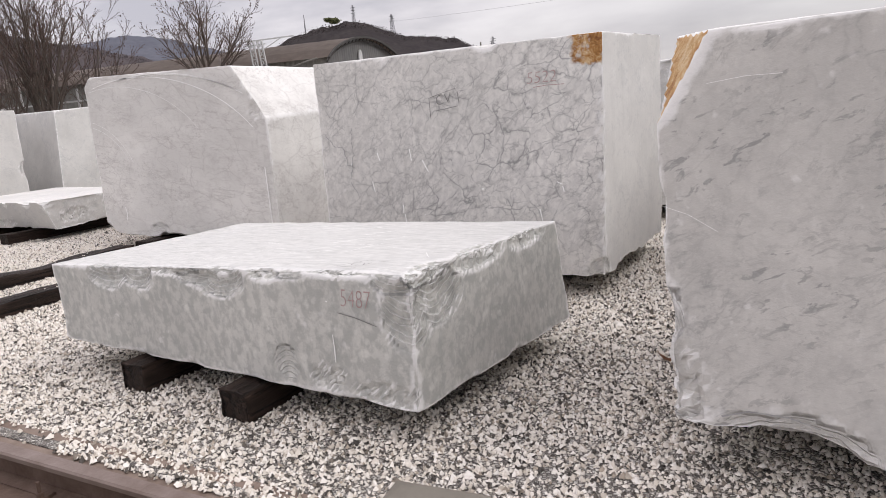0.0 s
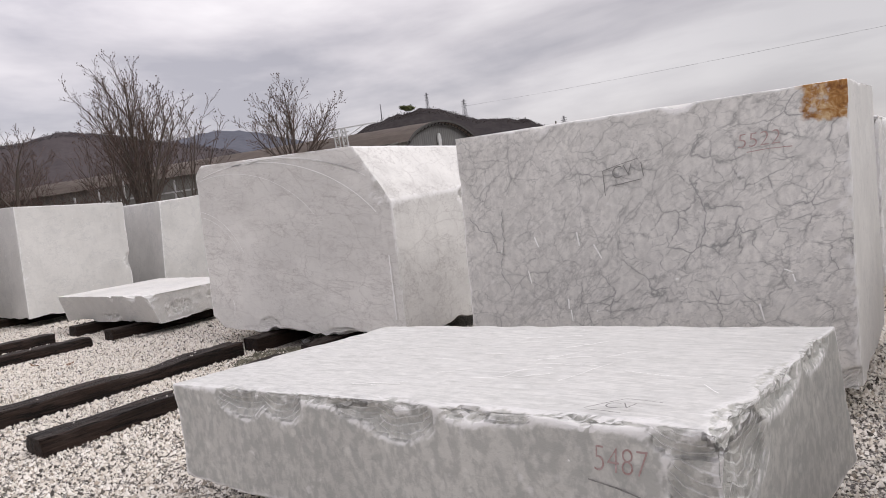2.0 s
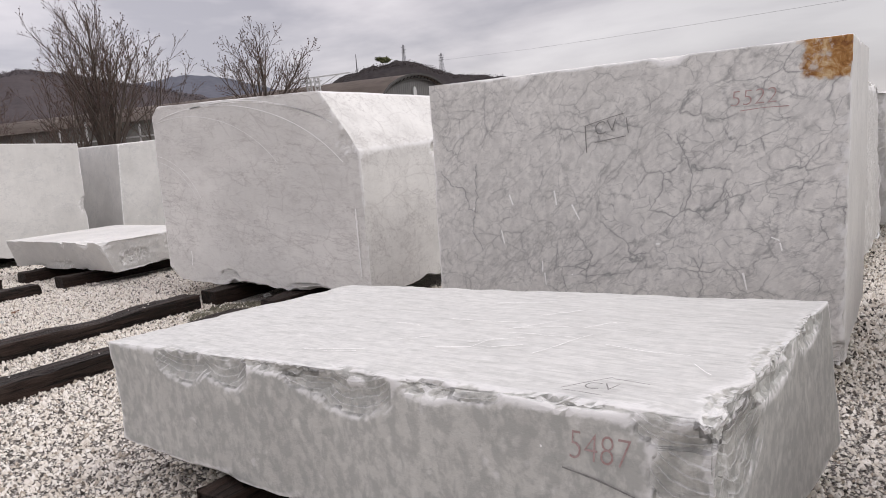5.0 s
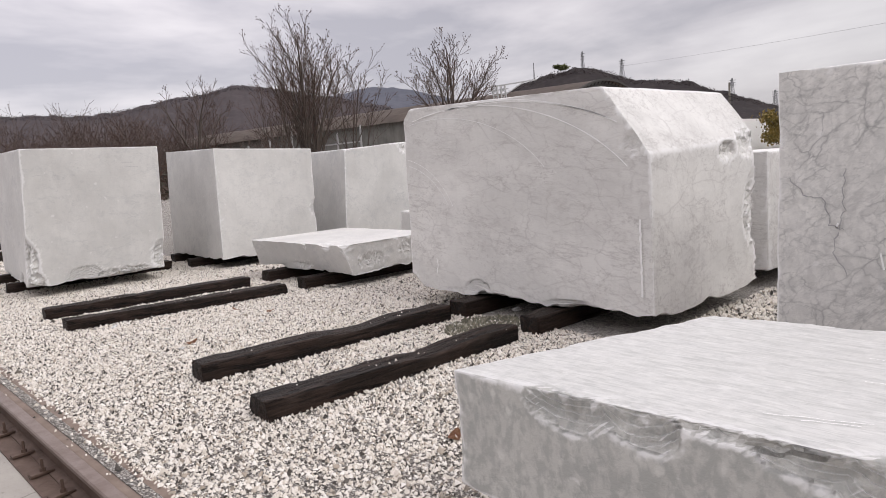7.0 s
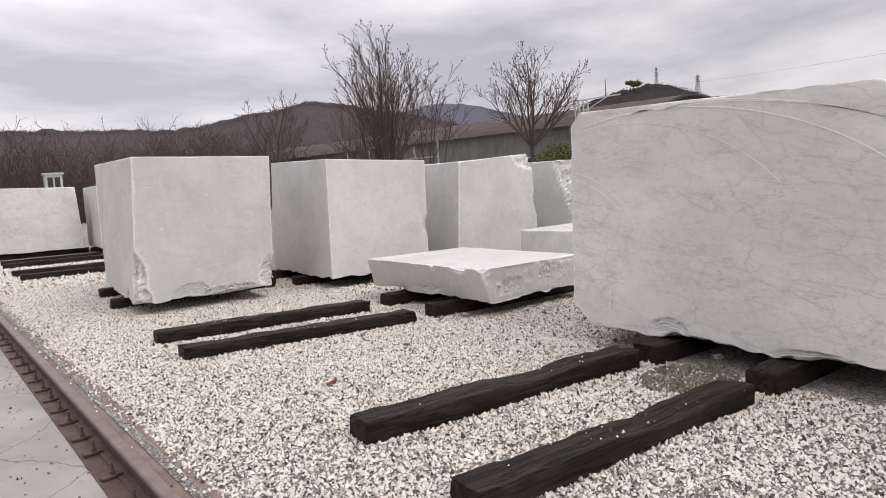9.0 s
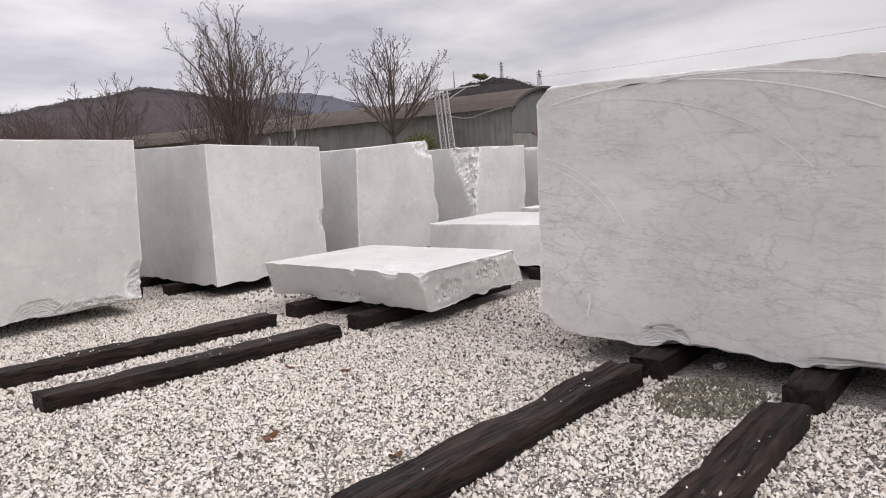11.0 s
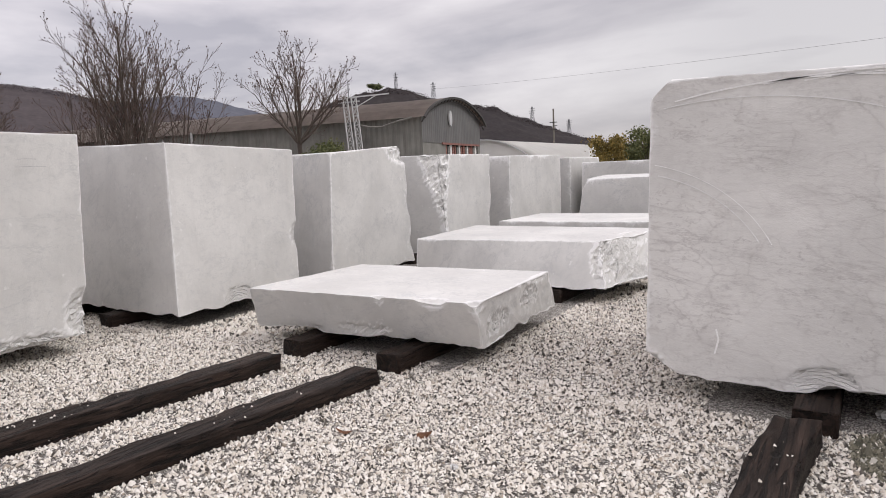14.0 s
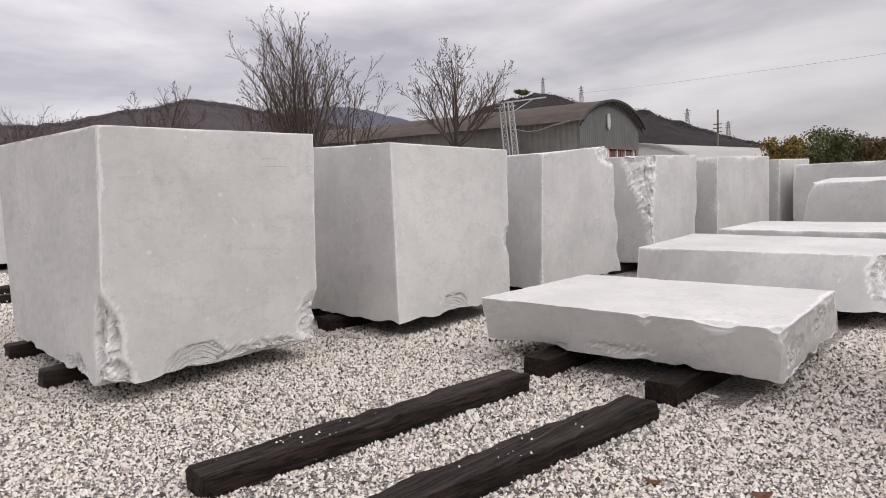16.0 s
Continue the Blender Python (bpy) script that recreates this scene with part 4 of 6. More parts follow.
# the row of white blocks along the far side
first = marble_block(hexa(-16.3, -12.9, 2.62, 4.5, B, 2.19, tfl=(-16.3, None, 2.28), tfr=(-12.9, 2.597, 2.2), tkr=(-12.93, 4.55, 2.17), bfr=(-12.95, 2.475, None), bkr=(-12.95, 4.46, None), tkl=(None, None, 2.25)),
                     M_WHITE[0], "big white marble block with split lower corner on timbers", 17, res=0.03, edge=0.014, chip=1.5, under=0.05,
                     rough={"y0": 0.012},
                     chips=[(-12.93, 2.48, 0.56, 0.17, 0.17, 0.36, 0.10, -1), (-12.93, 2.55, 0.2, 0.2, 0.2, 0.2, 0.10, -1), (-12.93, 3.25, 0.18, 0.12, 0.30, 0.22, 0.045, 0.012), (-12.93, 3.85, 0.15, 0.12, 0.5, 0.16, 0.05, -1), (-12.93, 4.45, 0.38, 0.12, 0.2, 0.3, 0.06, -1), (-13.6, 2.52, 0.2, 0.3, 0.1, 0.16, 0.04, -1), (-13.8, 2.6, 0.22, 0.4, 0.1, 0.1, 0.04, 0.01)])
X = -12.896
for y0, y1, z in ((2.72, 2.84, 1.80), (3.0, 3.07, 1.79), (3.2, 3.28, 1.77), (3.95, 4.12, 1.93), (3.93, 4.2, 1.86)):
    ribbon("faded_writing", [(X, y0, z), (X, (y0 + y1) / 2, z + 0.004), (X, y1, z)], 0.008, M_WASHED, first, (1, 0, 0))
second = marble_block(hexa(-15.35, -12.84, 5.43, 7.28, B, 2.08, tfl=(-15.2, None, 2.17), tfr=(-12.85, 5.43, 2.095), tkr=(-12.83, 7.30, 2.02), bfr=(-12.78, 5.36, 0.165), bfl=(-15.45, None, None)),
                      M_WHITE[1], "white marble block with one shadowed grey side", 19, res=0.04, edge=0.012, chip=1.4, under=0.05,
                      chips=[(-12.8, 6.25, 0.17, 0.12, 0.26, 0.22, 0.04, 0.012), (-12.83, 7.28, 0.9, 0.1, 0.08, 0.2, 0.05, 0.006), (-12.8, 5.4, 0.95, 0.05, 0.06, 0.06, 0.02, 0.0)])
marble_block(hexa(-15.2, -12.86, 8.03, 9.95, B, 2.0, tfr=(-12.86, 8.06, 1.98), tkr=(-12.9, 9.85, 2.10), bfr=(-12.82, 7.9, None), bkr=(None, 9.98, None)), M_WHITE[2], "white marble block with a chipped upper corner", 23, res=0.05, edge=0.016, chip=1.8,
             chips=[(-12.87, 9.75, 2.05, 0.14, 0.36, 0.24, 0.10, -1), (-12.86, 9.95, 1.2, 0.08, 0.1, 0.3, 0.05, 0.008), (-12.85, 9.95, 0.5, 0.08, 0.1, 0.2, 0.05, 0.008)])
marble_block(hexa(-15.0, -12.95, 10.75, 12.85, B, 1.95, tfr=(-12.95, 11.0, 1.95), bfr=(-12.85, 11.0, None), tfl=(None, 10.5, None), bfl=(None, 10.5, None)), M_WHITE[0], "white marble block with a ragged split face", 29, res=0.05, edge=0.02, chip=2.0, cuts=[(-12.95, 11.16, 1.5, 0.62, -0.72, 0.16, 0.08, 0)],
             chips=[(-12.95, 12.85, 0.7, 0.1, 0.12, 0.25, 0.05, 0.01)])
marble_block(hexa(-15.0, -12.85, 13.5, 16.2, B, 1.91), M_WHITE[1], "white marble block far down the row", 31, res=0.08, edge=0.02, chip=2.0)
marble_block(hexa(-15.0, -12.85, 16.8, 18.9, B, 1.84), M_WHITE[2], "white marble block far down the row", 37, res=0.08, edge=0.02, chip=2.0)

# low slabs between the rows
low = marble_block(hexa(-11.62, -9.0, 5.40, 7.15, B, 0.575, tfl=(-11.63, 5.38, 0.58), tfr=(-8.99, 5.40, 0.602), tkr=(-9.15, 7.15, 0.59), tkl=(-11.62, 7.12, 0.575), bfr=(-9.06, 5.60, None), bkr=(-9.2, 7.4, None), bfl=(-11.66, 5.5, None)),
                   M_WHITE[0], "low white marble slab with notched edge on two timbers", 41, res=0.028, edge=0.010, chip=1.6, under=0.05, rough={"x1": 0.035},
                   chips=[(-10.0, 5.40, 0.585, 0.05, 0.06, 0.04, 0.045, 0.0), (-9.45, 5.40, 0.60, 0.15, 0.10, 0.06, 0.05, 0.0), (-9.0, 5.42, 0.59, 0.10, 0.15, 0.10, 0.06, 0.0), (-9.1, 6.9, 0.57, 0.08, 0.3, 0.05, 0.03, 0.0), (-10.85, 5.45, 0.2, 0.16, 0.1, 0.05, 0.02, 0.006),
                          (-10.7, 7.15, 0.58, 0.2, 0.06, 0.02, 0.02, 0.0), (-9.05, 5.9, 0.34, 0.08, 0.3, 0.12, 0.02, -1), (-9.1, 6.7, 0.42, 0.08, 0.35, 0.14, 0.02, -1), (-10.2, 5.5, 0.24, 0.5, 0.05, 0.07, 0.015, -1)])
marble_block(hexa(-11.75, -9.05, 8.42, 10.35, B, 0.73, tfl=(-11.72, 8.45, 0.735), tfr=(-9.16, 8.75, 0.715), tkr=(-8.85, 10.2, 0.745), tkl=(-11.9, 10.4, 0.74), bkr=(-8.62, 9.8, None), bfr=(-8.98, 8.36, None)),
             M_WHITE[2], "thick white marble slab with a rough broken end", 43, res=0.04, edge=0.014, chip=1.8, under=0.05, rough={"x1": 0.06},
             chips=[(-9.08, 8.6, 0.55, 0.16, 0.3, 0.4, 0.06, -1), (-9.0, 9.6, 0.72, 0.16, 0.4, 0.1, 0.05, 0.0)])
marble_block(hexa(-11.8, -8.85, 11.0, 12.7, B, 0.76, bkr=(-8.7, None, None)), M_WHITE[1], "white marble slab with a rough broken end", 47, res=0.06, edge=0.02, chip=2.0, rough={"x1": 0.08})
marble_block(hexa(-11.5, -8.85, 13.7, 15.6, B, 1.40, tfl=(-11.3, None, 1.36)), M_WHITE[0], "white marble block with one worn corner", 53, res=0.06, edge=0.02, chip=2.0, chips=[(-11.45, 13.7, 1.36, 0.3, 0.3, 0.25, 0.08, 0.0)])
marble_block(hexa(-12.6, -10.2, 16.9, 18.9, B, 1.70), M_WHITE[1], "white marble block behind other blocks", 59, res=0.08, edge=0.02, chip=2.0)
# second blocks of the middle rows
marble_block(hexa(-7.5, -4.72, 8.0, 10.0, B, 1.45), M_WHITE_VEIN, "white marble block behind the long one", 61, res=0.07, edge=0.02, chip=2.0)
for i, (x, y0, y1, z1, mi) in enumerate([(-0.80, 8.0, 9.95, 1.80, M_BRECCIA), (-0.68, 10.3, 12.6, 1.74, M_WHITE[2]), (-0.64, 13.2, 15.2, 1.70, M_WHITE_VEIN), (-0.58, 16.0, 18.6, 1.66, M_WHITE[2]), (-0.40, 19.4, 21.4, 1.26, M_WHITE[0])]):
    m = M_WHITE[1] if mi is M_BRECCIA else mi
    marble_block(hexa(x - 2.5, x, y0, y1, B, z1, bkr=(x + 0.08, None, None)), m, "marble block with a rough end beside the gravel lane", 67 + i, res=0.06, edge=0.025, chip=2.2, rough={"x1": 0.05, "y0": 0.05})
marble_block(hexa(0.30, 2.8, 5.15, 7.4, B, 1.72, tfl=(0.42, None, 1.66)), M_GREY, "grey marble block beside the gravel lane", 73, res=0.05, edge=0.02, chip=2.0, rough={"x0": 0.01}, under=0.08, chips=[(0.4, 5.15, 1.6, 0.2, 0.25, 0.2, 0.08, 0.01)])
marble_block(hexa(0.37, 2.6, 10.1, 12.0, B, 1.42, bfl=(0.45, None, None)), M_FLAT, "mottled grey marble block beside the lane", 79, res=0.06, edge=0.02, chip=2.0)
marble_block(hexa(0.54, 2.6, 12.5, 14.4, B, 1.73), M_OCHRE, "ochre-stained stone block beside the lane", 83, res=0.07, edge=0.02, chip=2.0)
marble_block(hexa(0.36, 2.2, 15.85, 17.8, B, 1.05, tfl=(0.4, None, 0.92)), M_WHITE[1], "small white marble block at the end of the lane", 89, res=0.06, edge=0.03, chip=2.0)
marble_block(hexa(0.05, 2.4, 26.3, 28.2, B, 0.86), M_WHITE[0], "low white marble block before the brick wall", 97, res=0.1, edge=0.03, chip=2.0)
marble_block(hexa(-30.6, -28.2, 0.95, 3.78, B, 2.27, tkr=(-28.2, 3.65, 2.2)), M_WHITE_VEIN, "white marble block with grey streaks beside the rail", 101, res=0.08, edge=0.02, chip=2.0)
marble_block(hexa(-29.6, -26.6, 4.05, 6.2, B, 2.18), M_WHITE[0], "white marble block half hidden behind another", 103, res=0.1, edge=0.02, chip=2.0)


# ---- background: sheds, tower, walls ----
M_SHED = corrugated_mat("grey_corrugated_sheet", (0.125, 0.125, 0.125), (0.165, 0.165, 0.16))
M_SHED_PALE = corrugated_mat("pale_corrugated_sheet", (0.27, 0.265, 0.24), (0.20, 0.197, 0.18))
M_ROOF = plain("weathered_brown_roof", (0.15, 0.12, 0.10), (0.22, 0.18, 0.155), 0.8)
M_DARK = plain("dark_steel", (0.035, 0.033, 0.032), (0.06, 0.055, 0.05), 4.0)
M_REDDISH = plain("red_brown_boards", (0.20, 0.075, 0.06), (0.30, 0.16, 0.13), 3.0)
M_MEMBRANE = plain("white_membrane", (0.78, 0.77, 0.74), (0.70, 0.69, 0.66), 0.5)
M_GALV = plain("galvanised_steel", (0.62, 0.62, 0.62), (0.50, 0.50, 0.50), 6.0, 0.5, 0.15)
M_TOWER = plain("stained_concrete", (0.24, 0.22, 0.185), (0.10, 0.09, 0.075), 0.9, stretch=(1, 1, 0.35))
M_BRICK = plain("red_brick", (0.28, 0.10, 0.065), (0.36, 0.16, 0.11), 5.0)
M_PYLON = plain("grey_pylon_steel", (0.20, 0.20, 0.21), (0.26, 0.26, 0.27), 3.0)


def corrugated(bm, a, b, z0, z1, step=0.25, depth=0.05):
    """A ribbed sheet standing on the line from a to b; z1 may be a function of the share of the way."""
    a, b = Vector(a), Vector(b)
    n = max(2, int((b - a).length / step))
    side = Vector((-(b - a).y, (b - a).x, 0)).normalized()
    prev = None
    for i in range(n + 1):
        s = i / n
        p = a.lerp(b, s) + side * (depth if i % 2 else 0.0)
        top = z1(s) if callable(z1) else z1
        cur = (bm.verts.new((p.x, p.y, z0)), bm.verts.new((p.x, p.y, top)))
        if prev:
            bm.faces.new((prev[0], cur[0], cur[1], prev[1]))
        prev = cur


def arched_shed():
    """The long barrel-roofed shed: gable at its near end, built along its own x axis."""
    LEN, W, EAVE, RISE = 62.0, 15.4, 6.45, 1.75
    shed = empty("industrial_shed", (-37.6, 46.3, -0.17), "long grey corrugated shed with a brown barrel roof", "shed", turn=12.0)

    def top(s):
        return EAVE + RISE * math.sin(math.pi * s) ** 0.75

    bm = bmesh.new(); corrugated(bm, (-LEN, 0, 0), (0, 0, 0), 2.6, EAVE)
    part("side_wall", bm, M_SHED_PALE, shed, "pale ribbed sheeting")
    bm = bmesh.new(); add_box(bm, -LEN, 0, 0.02, 0.22, 0, 2.6)
    part("plinth_wall", bm, M_TOWER, shed)
    bm = bmesh.new(); corrugated(bm, (0, 0, 0), (0, W, 0), 4.2, top, 0.22, 0.018)
    part("gable_wall", bm, M_SHED, shed, "dark grey ribbed gable")
    for y0, y1 in ((0.0, 5.4), (14.6, W)):
        bm = bmesh.new(); add_box(bm, -0.25, -0.05, y0, y1, 0, 4.2)
        part("gable_base", bm, M_SHED_PALE, shed)
    for i in range(15):
        bm = bmesh.new(); add_box(bm, -0.2, -0.1, 5.5 + i * 0.6, 5.5 + i * 0.6 + (0.36, 0.28, 0.42)[i % 3], 1.2, 4.1 - 0.12 * (i % 2))
        part("board", bm, (M_REDDISH, M_MEMBRANE, M_SHED_PALE)[(i * 2 + i // 4) % 3], shed)
    bm = bmesh.new(); add_box(bm, -0.02, 0.10, 4.4, 14.8, 4.1, 4.28)
    part("lintel", bm, M_REDDISH, shed)
    bm = bmesh.new(); add_box(bm, -LEN, -0.3, W - 0.2, W, 0, EAVE); add_box(bm, -LEN, -LEN + 0.2, 0.25, W - 0.25, 0, EAVE)
    part("back_wall", bm, M_SHED, shed)
    n = 20
    prof = [(-0.55, EAVE - 0.25)] + [(W * i / n, top(i / n) + 0.12) for i in range(n + 1)] + [(W + 0.55, EAVE - 0.25)]
    bm = bmesh.new()
    xs = [-LEN - 0.4 + (LEN + 0.85) * i / 60 for i in range(61)]
    rows = [[bm.verts.new((x, y, z + 0.02 * math.sin(x * 2.1))) for y, z in prof] for x in xs]
    for r0, r1 in zip(rows, rows[1:]):
        for j in range(len(prof) - 1):
            bm.faces.new((r0[j], r1[j], r1[j + 1], r0[j + 1]))
    bmesh.ops.solidify(bm, geom=bm.faces[:], thickness=-0.12)
    part("roof", bm, M_ROOF, shed, "weathered brown barrel roof")
    bm = bmesh.new()
    ring = [(y, z - 0.06) for y, z in prof]
    for (y0, z0), (y1, z1) in zip(ring, ring[1:]):
        add_bar(bm, (0.5, y0, z0), (0.5, y1, z1), 0.13)
        add_bar(bm, (0.25, y0, z0 - 0.35), (0.25, y1, z1 - 0.35), 0.06)
        add_bar(bm, (0.5, y0, z0), (0.25, y0, z0 - 0.35), 0.05)
    part("verge_truss", bm, M_DARK, shed, "dark arched edge truss")
    bm = bmesh.new()
    bmesh.ops.create_cone(bm, cap_ends=True, segments=20, radius1=0.46, radius2=0.46, depth=0.12, matrix=Matrix.Translation((0.12, W * 0.42, 6.45)) @ Matrix.Rotation(radians(90), 4, "Y") @ Matrix.Diagonal((1.5, 0.8, 1, 1)))
    part("vent_plate", bm, M_GALV, shed, "pale oval plate")
    for i in range(7):
        bm = bmesh.new(); add_box(bm, -14 - i * 6.5, -10.5 - i * 6.5, -0.08, 0.01, 2.75, 3.7)
        w = part("window", bm, M_DARK, shed)
        bm = bmesh.new(); add_box(bm, -14.1 - i * 6.5, -10.4 - i * 6.5, -0.12, -0.085, 3.7, 3.82)
        part("window_frame", bm, M_GALV, w)
    bm = bmesh.new()
    pts = [(-0.6, -0.6, 6.2), (-1.8, -0.8, 5.95), (-3.2, -0.8, 5.6), (-4.2, -0.8, 5.62), (-5.6, -0.7, 5.95)]
    for a, b in zip(pts, pts[1:]):
        add_bar(bm, a, b, 0.07, 6)
    part("sagging_gutter", bm, M_SHED_PALE, shed, "broken hanging gutter")


def membrane_hall():
    hall = empty("arched_hall", (-43.6, 66.5, -0.17), "white membrane hall with an arched roof", "hall", turn=5.0)
    W, LEN, H = 14.5, 46.0, 5.0
    n = 24
    prof = [(W * (i / n - 0.5), 1.2 + (H - 1.2) * math.sin(math.pi * i / n) ** 0.75) for i in range(n + 1)]
    bm = bmesh.new()
    rows = [[bm.verts.new((x, LEN * k / 12, z)) for x, z in [(-W / 2, 0)] + prof + [(W / 2, 0)]] for k in range(13)]
    for r0, r1 in zip(rows, rows[1:]):
        for j in range(len(r0) - 1):
            bm.faces.new((r0[j], r0[j + 1], r1[j + 1], r1[j]))
    bmesh.ops.solidify(bm, geom=bm.faces[:], thickness=0.05)
    part("roof", bm, M_MEMBRANE, hall, smooth=True)
    bm = bmesh.new()
    f = [bm.verts.new((x, 0.25, z)) for x, z in [(-W / 2, 0)] + prof + [(W / 2, 0)]]
    bm.faces.new(f)
    part("end_wall", bm, M_MEMBRANE, hall)
    bm = bmesh.new()
    for (x0, z0), (x1, z1) in zip(prof, prof[1:]):
        add_bar(bm, (x0, -0.05, z0), (x1, -0.05, z1), 0.1)
    part("end_arch", bm, M_GALV, hall, "grey steel end arch")


def lattice_leg(bm, x, y, z0, z1, w0, w1, n, t):
    c = [(-1, -1), (1, -1), (1, 1), (-1, 1)]
    lv = []
    for i in range(n + 1):
        s = i / n
        w = w0 + (w1 - w0) * s
        lv.append([Vector((x + a * w, y + b * w, z0 + (z1 - z0) * s)) for a, b in c])
    for i in range(n):
        for k in range(4):
            add_bar(bm, lv[i][k], lv[i + 1][k], t)
            add_bar(bm, lv[i][k], lv[i + 1][(k + 1) % 4], t * 0.7)
            add_bar(bm, lv[i + 1][k], lv[i + 1][(k + 1) % 4], t * 0.7)


def crane_mast():
    mast = empty("lattice_mast", (-41.5, 42.9, -0.17), "grey galvanised lattice mast with two legs", "mast", turn=40)
    mast.rotation_euler = (0, radians(-4.0), radians(40))
    for x in (-0.34, 0.34):
        bm = bmesh.new(); lattice_leg(bm, x, 0, 0, 7.9, 0.24, 0.19, 11, 0.055)
        part("leg", bm, M_GALV, mast)
    bm = bmesh.new()
    add_bar(bm, (-1.0, 0, 7.95), (3.2, 0, 7.95), 0.07); add_bar(bm, (0.6, 0, 7.2), (2.2, 0, 7.95), 0.05); add_bar(bm, (-0.9, 0, 7.6), (0.8, 0, 7.6), 0.05)
    part("arm", bm, M_GALV, mast)
    bm = bmesh.new(); add_bar(bm, (-0.55, 0, 8.0), (-0.55, 0, 9.6), 0.025)
    part("aerial", bm, M_GALV, mast)


def polar(az, dist, frm=(-4.5, 0.9)):
    return (frm[0] + dist * math.sin(radians(az)), frm[1] + dist * math.cos(radians(az)))


def pylon(az, dist, z0, z1, label, w=2.2):
    x, y = polar(az, dist, (-6.7, 0.87))
    p = empty("pylon", (x, y, z0), label, "pylon", "pylons on the hill")
    h = z1 - z0
    bm = bmesh.new(); lattice_leg(bm, 0, 0, 0, h, w * 0.5, w * 0.12, 7, 0.11)
    part("tower_frame", bm, M_PYLON, p)
    if w > 1.0:
        for f in (0.66, 0.78, 0.9):
            bm = bmesh.new(); add_bar(bm, (-w * 0.8, 0, h * f), (w * 0.8, 0, h * f), 0.16)
            part("cross_arm", bm, M_PYLON, p)


def utility_pole(x, y, h, label, arms=2):
    p = empty("utility_pole", (x, y, -0.17), label, "pole", "poles")
    bm = bmesh.new()
    bmesh.ops.create_cone(bm, cap_ends=True, segments=10, radius1=0.16, radius2=0.11, depth=h, matrix=Matrix.Translation((0, 0, h / 2)))
    part("shaft", bm, M_TOWER, p)
    for i in range(arms):
        bm = bmesh.new(); add_box(bm, -0.55, 0.55, -0.13, -0.02, h - 1.9 - i * 0.5, h - 1.8 - i * 0.5)
        part("cross_arm", bm, M_DARK, p)


def water_tower():
    t = empty("water_tower", (7.9, 102.6, -0.17), "stained concrete water tower with a domed cap", "water tower")
    R, n = 2.5, 20
    bm = bmesh.new()
    rings = []
    for r, z in ((R, 4.7), (R, 7.9), (R * 1.05, 7.95), (R * 1.05, 8.1), (R * 0.95, 8.25), (R * 0.55, 8.6), (0.3, 8.8)):
        rings.append([bm.verts.new((r * math.cos(2 * math.pi * i / n), r * math.sin(2 * math.pi * i / n), z)) for i in range(n)])
    for a, b in zip(rings, rings[1:]):
        for i in range(n):
            bm.faces.new((a[i], a[(i + 1) % n], b[(i + 1) % n], b[i]))
    bm.faces.new(rings[-1]); bm.faces.new(rings[0][::-1])
    part("tank", bm, M_TOWER, t)
    bm = bmesh.new(); add_box(bm, -0.25, 0.25, -0.25, 0.25, 8.75, 9.1)
    part("cap", bm, M_GALV, t)
    for i in range(8):
        a = 2 * math.pi * i / 8
        bm = bmesh.new(); add_box(bm, -0.22, 0.22, -0.22, 0.22, 0, 4.8)
        leg = part("leg", bm, M_TOWER, t)
        leg.location, leg.rotation_euler = (2.15 * math.cos(a), 2.15 * math.sin(a), 0), (0, 0, a)
    bm = bmesh.new(); add_box(bm, -1.6, 1.6, -1.6, 1.6, 0, 3.6)
    part("core", bm, M_TOWER, t)


def brick_wall():
    w = empty("brick_wall", (0, 29.6, -0.02), "low red brick wall across the end of the lane", "wall")
    bm = bmesh.new(); add_box(bm, -5, 7, 0.0, 0.24, 0, 1.05)
    part("wall_core", bm, plain("mortar", (0.36, 0.31, 0.27), None, 8), w)
    bm = bmesh.new(); add_box(bm, -5, 7, -0.05, 0.3, 1.05, 1.13)
    part("coping", bm, M_BRICK, w)
    bm = bmesh.new(); add_box(bm, 0, 0.235, -0.012, 0.05, 0, 0.058)
    me = bpy.data.meshes.new("brick"); bm.to_mesh(me); bm.free(); me.materials.append(M_BRICK)
    for r in range(15):
        for i in range(12):
            b = new("brick", me); b.parent = w
            b.location = (-1.3 + i * 0.25 + (0.125 if r % 2 else 0), 0, 0.01 + r * 0.069)


def canopy():
    c = empty("canopy", (-17.6, 61.0, -0.17), "dark flat canopy on thin posts", "canopy")
    bm = bmesh.new(); bmesh.ops.create_cone(bm, cap_ends=True, segments=16, radius1=2.6, radius2=1.8, depth=0.5, matrix=Matrix.Translation((1.2, 0, 2.1)))
    part("roof", bm, M_DARK, c)
    for x in (0.3, 1.2, 2.1):
        bm = bmesh.new(); add_bar(bm, (x, 0, 0), (x, 0, 1.9), 0.1)
        part("post", bm, M_DARK, c)
    bm = bmesh.new(); add_box(bm, -5.5, 3.5, 1.0, 1.3, 0, 0.95)
    part("parapet", bm, M_TOWER, c)


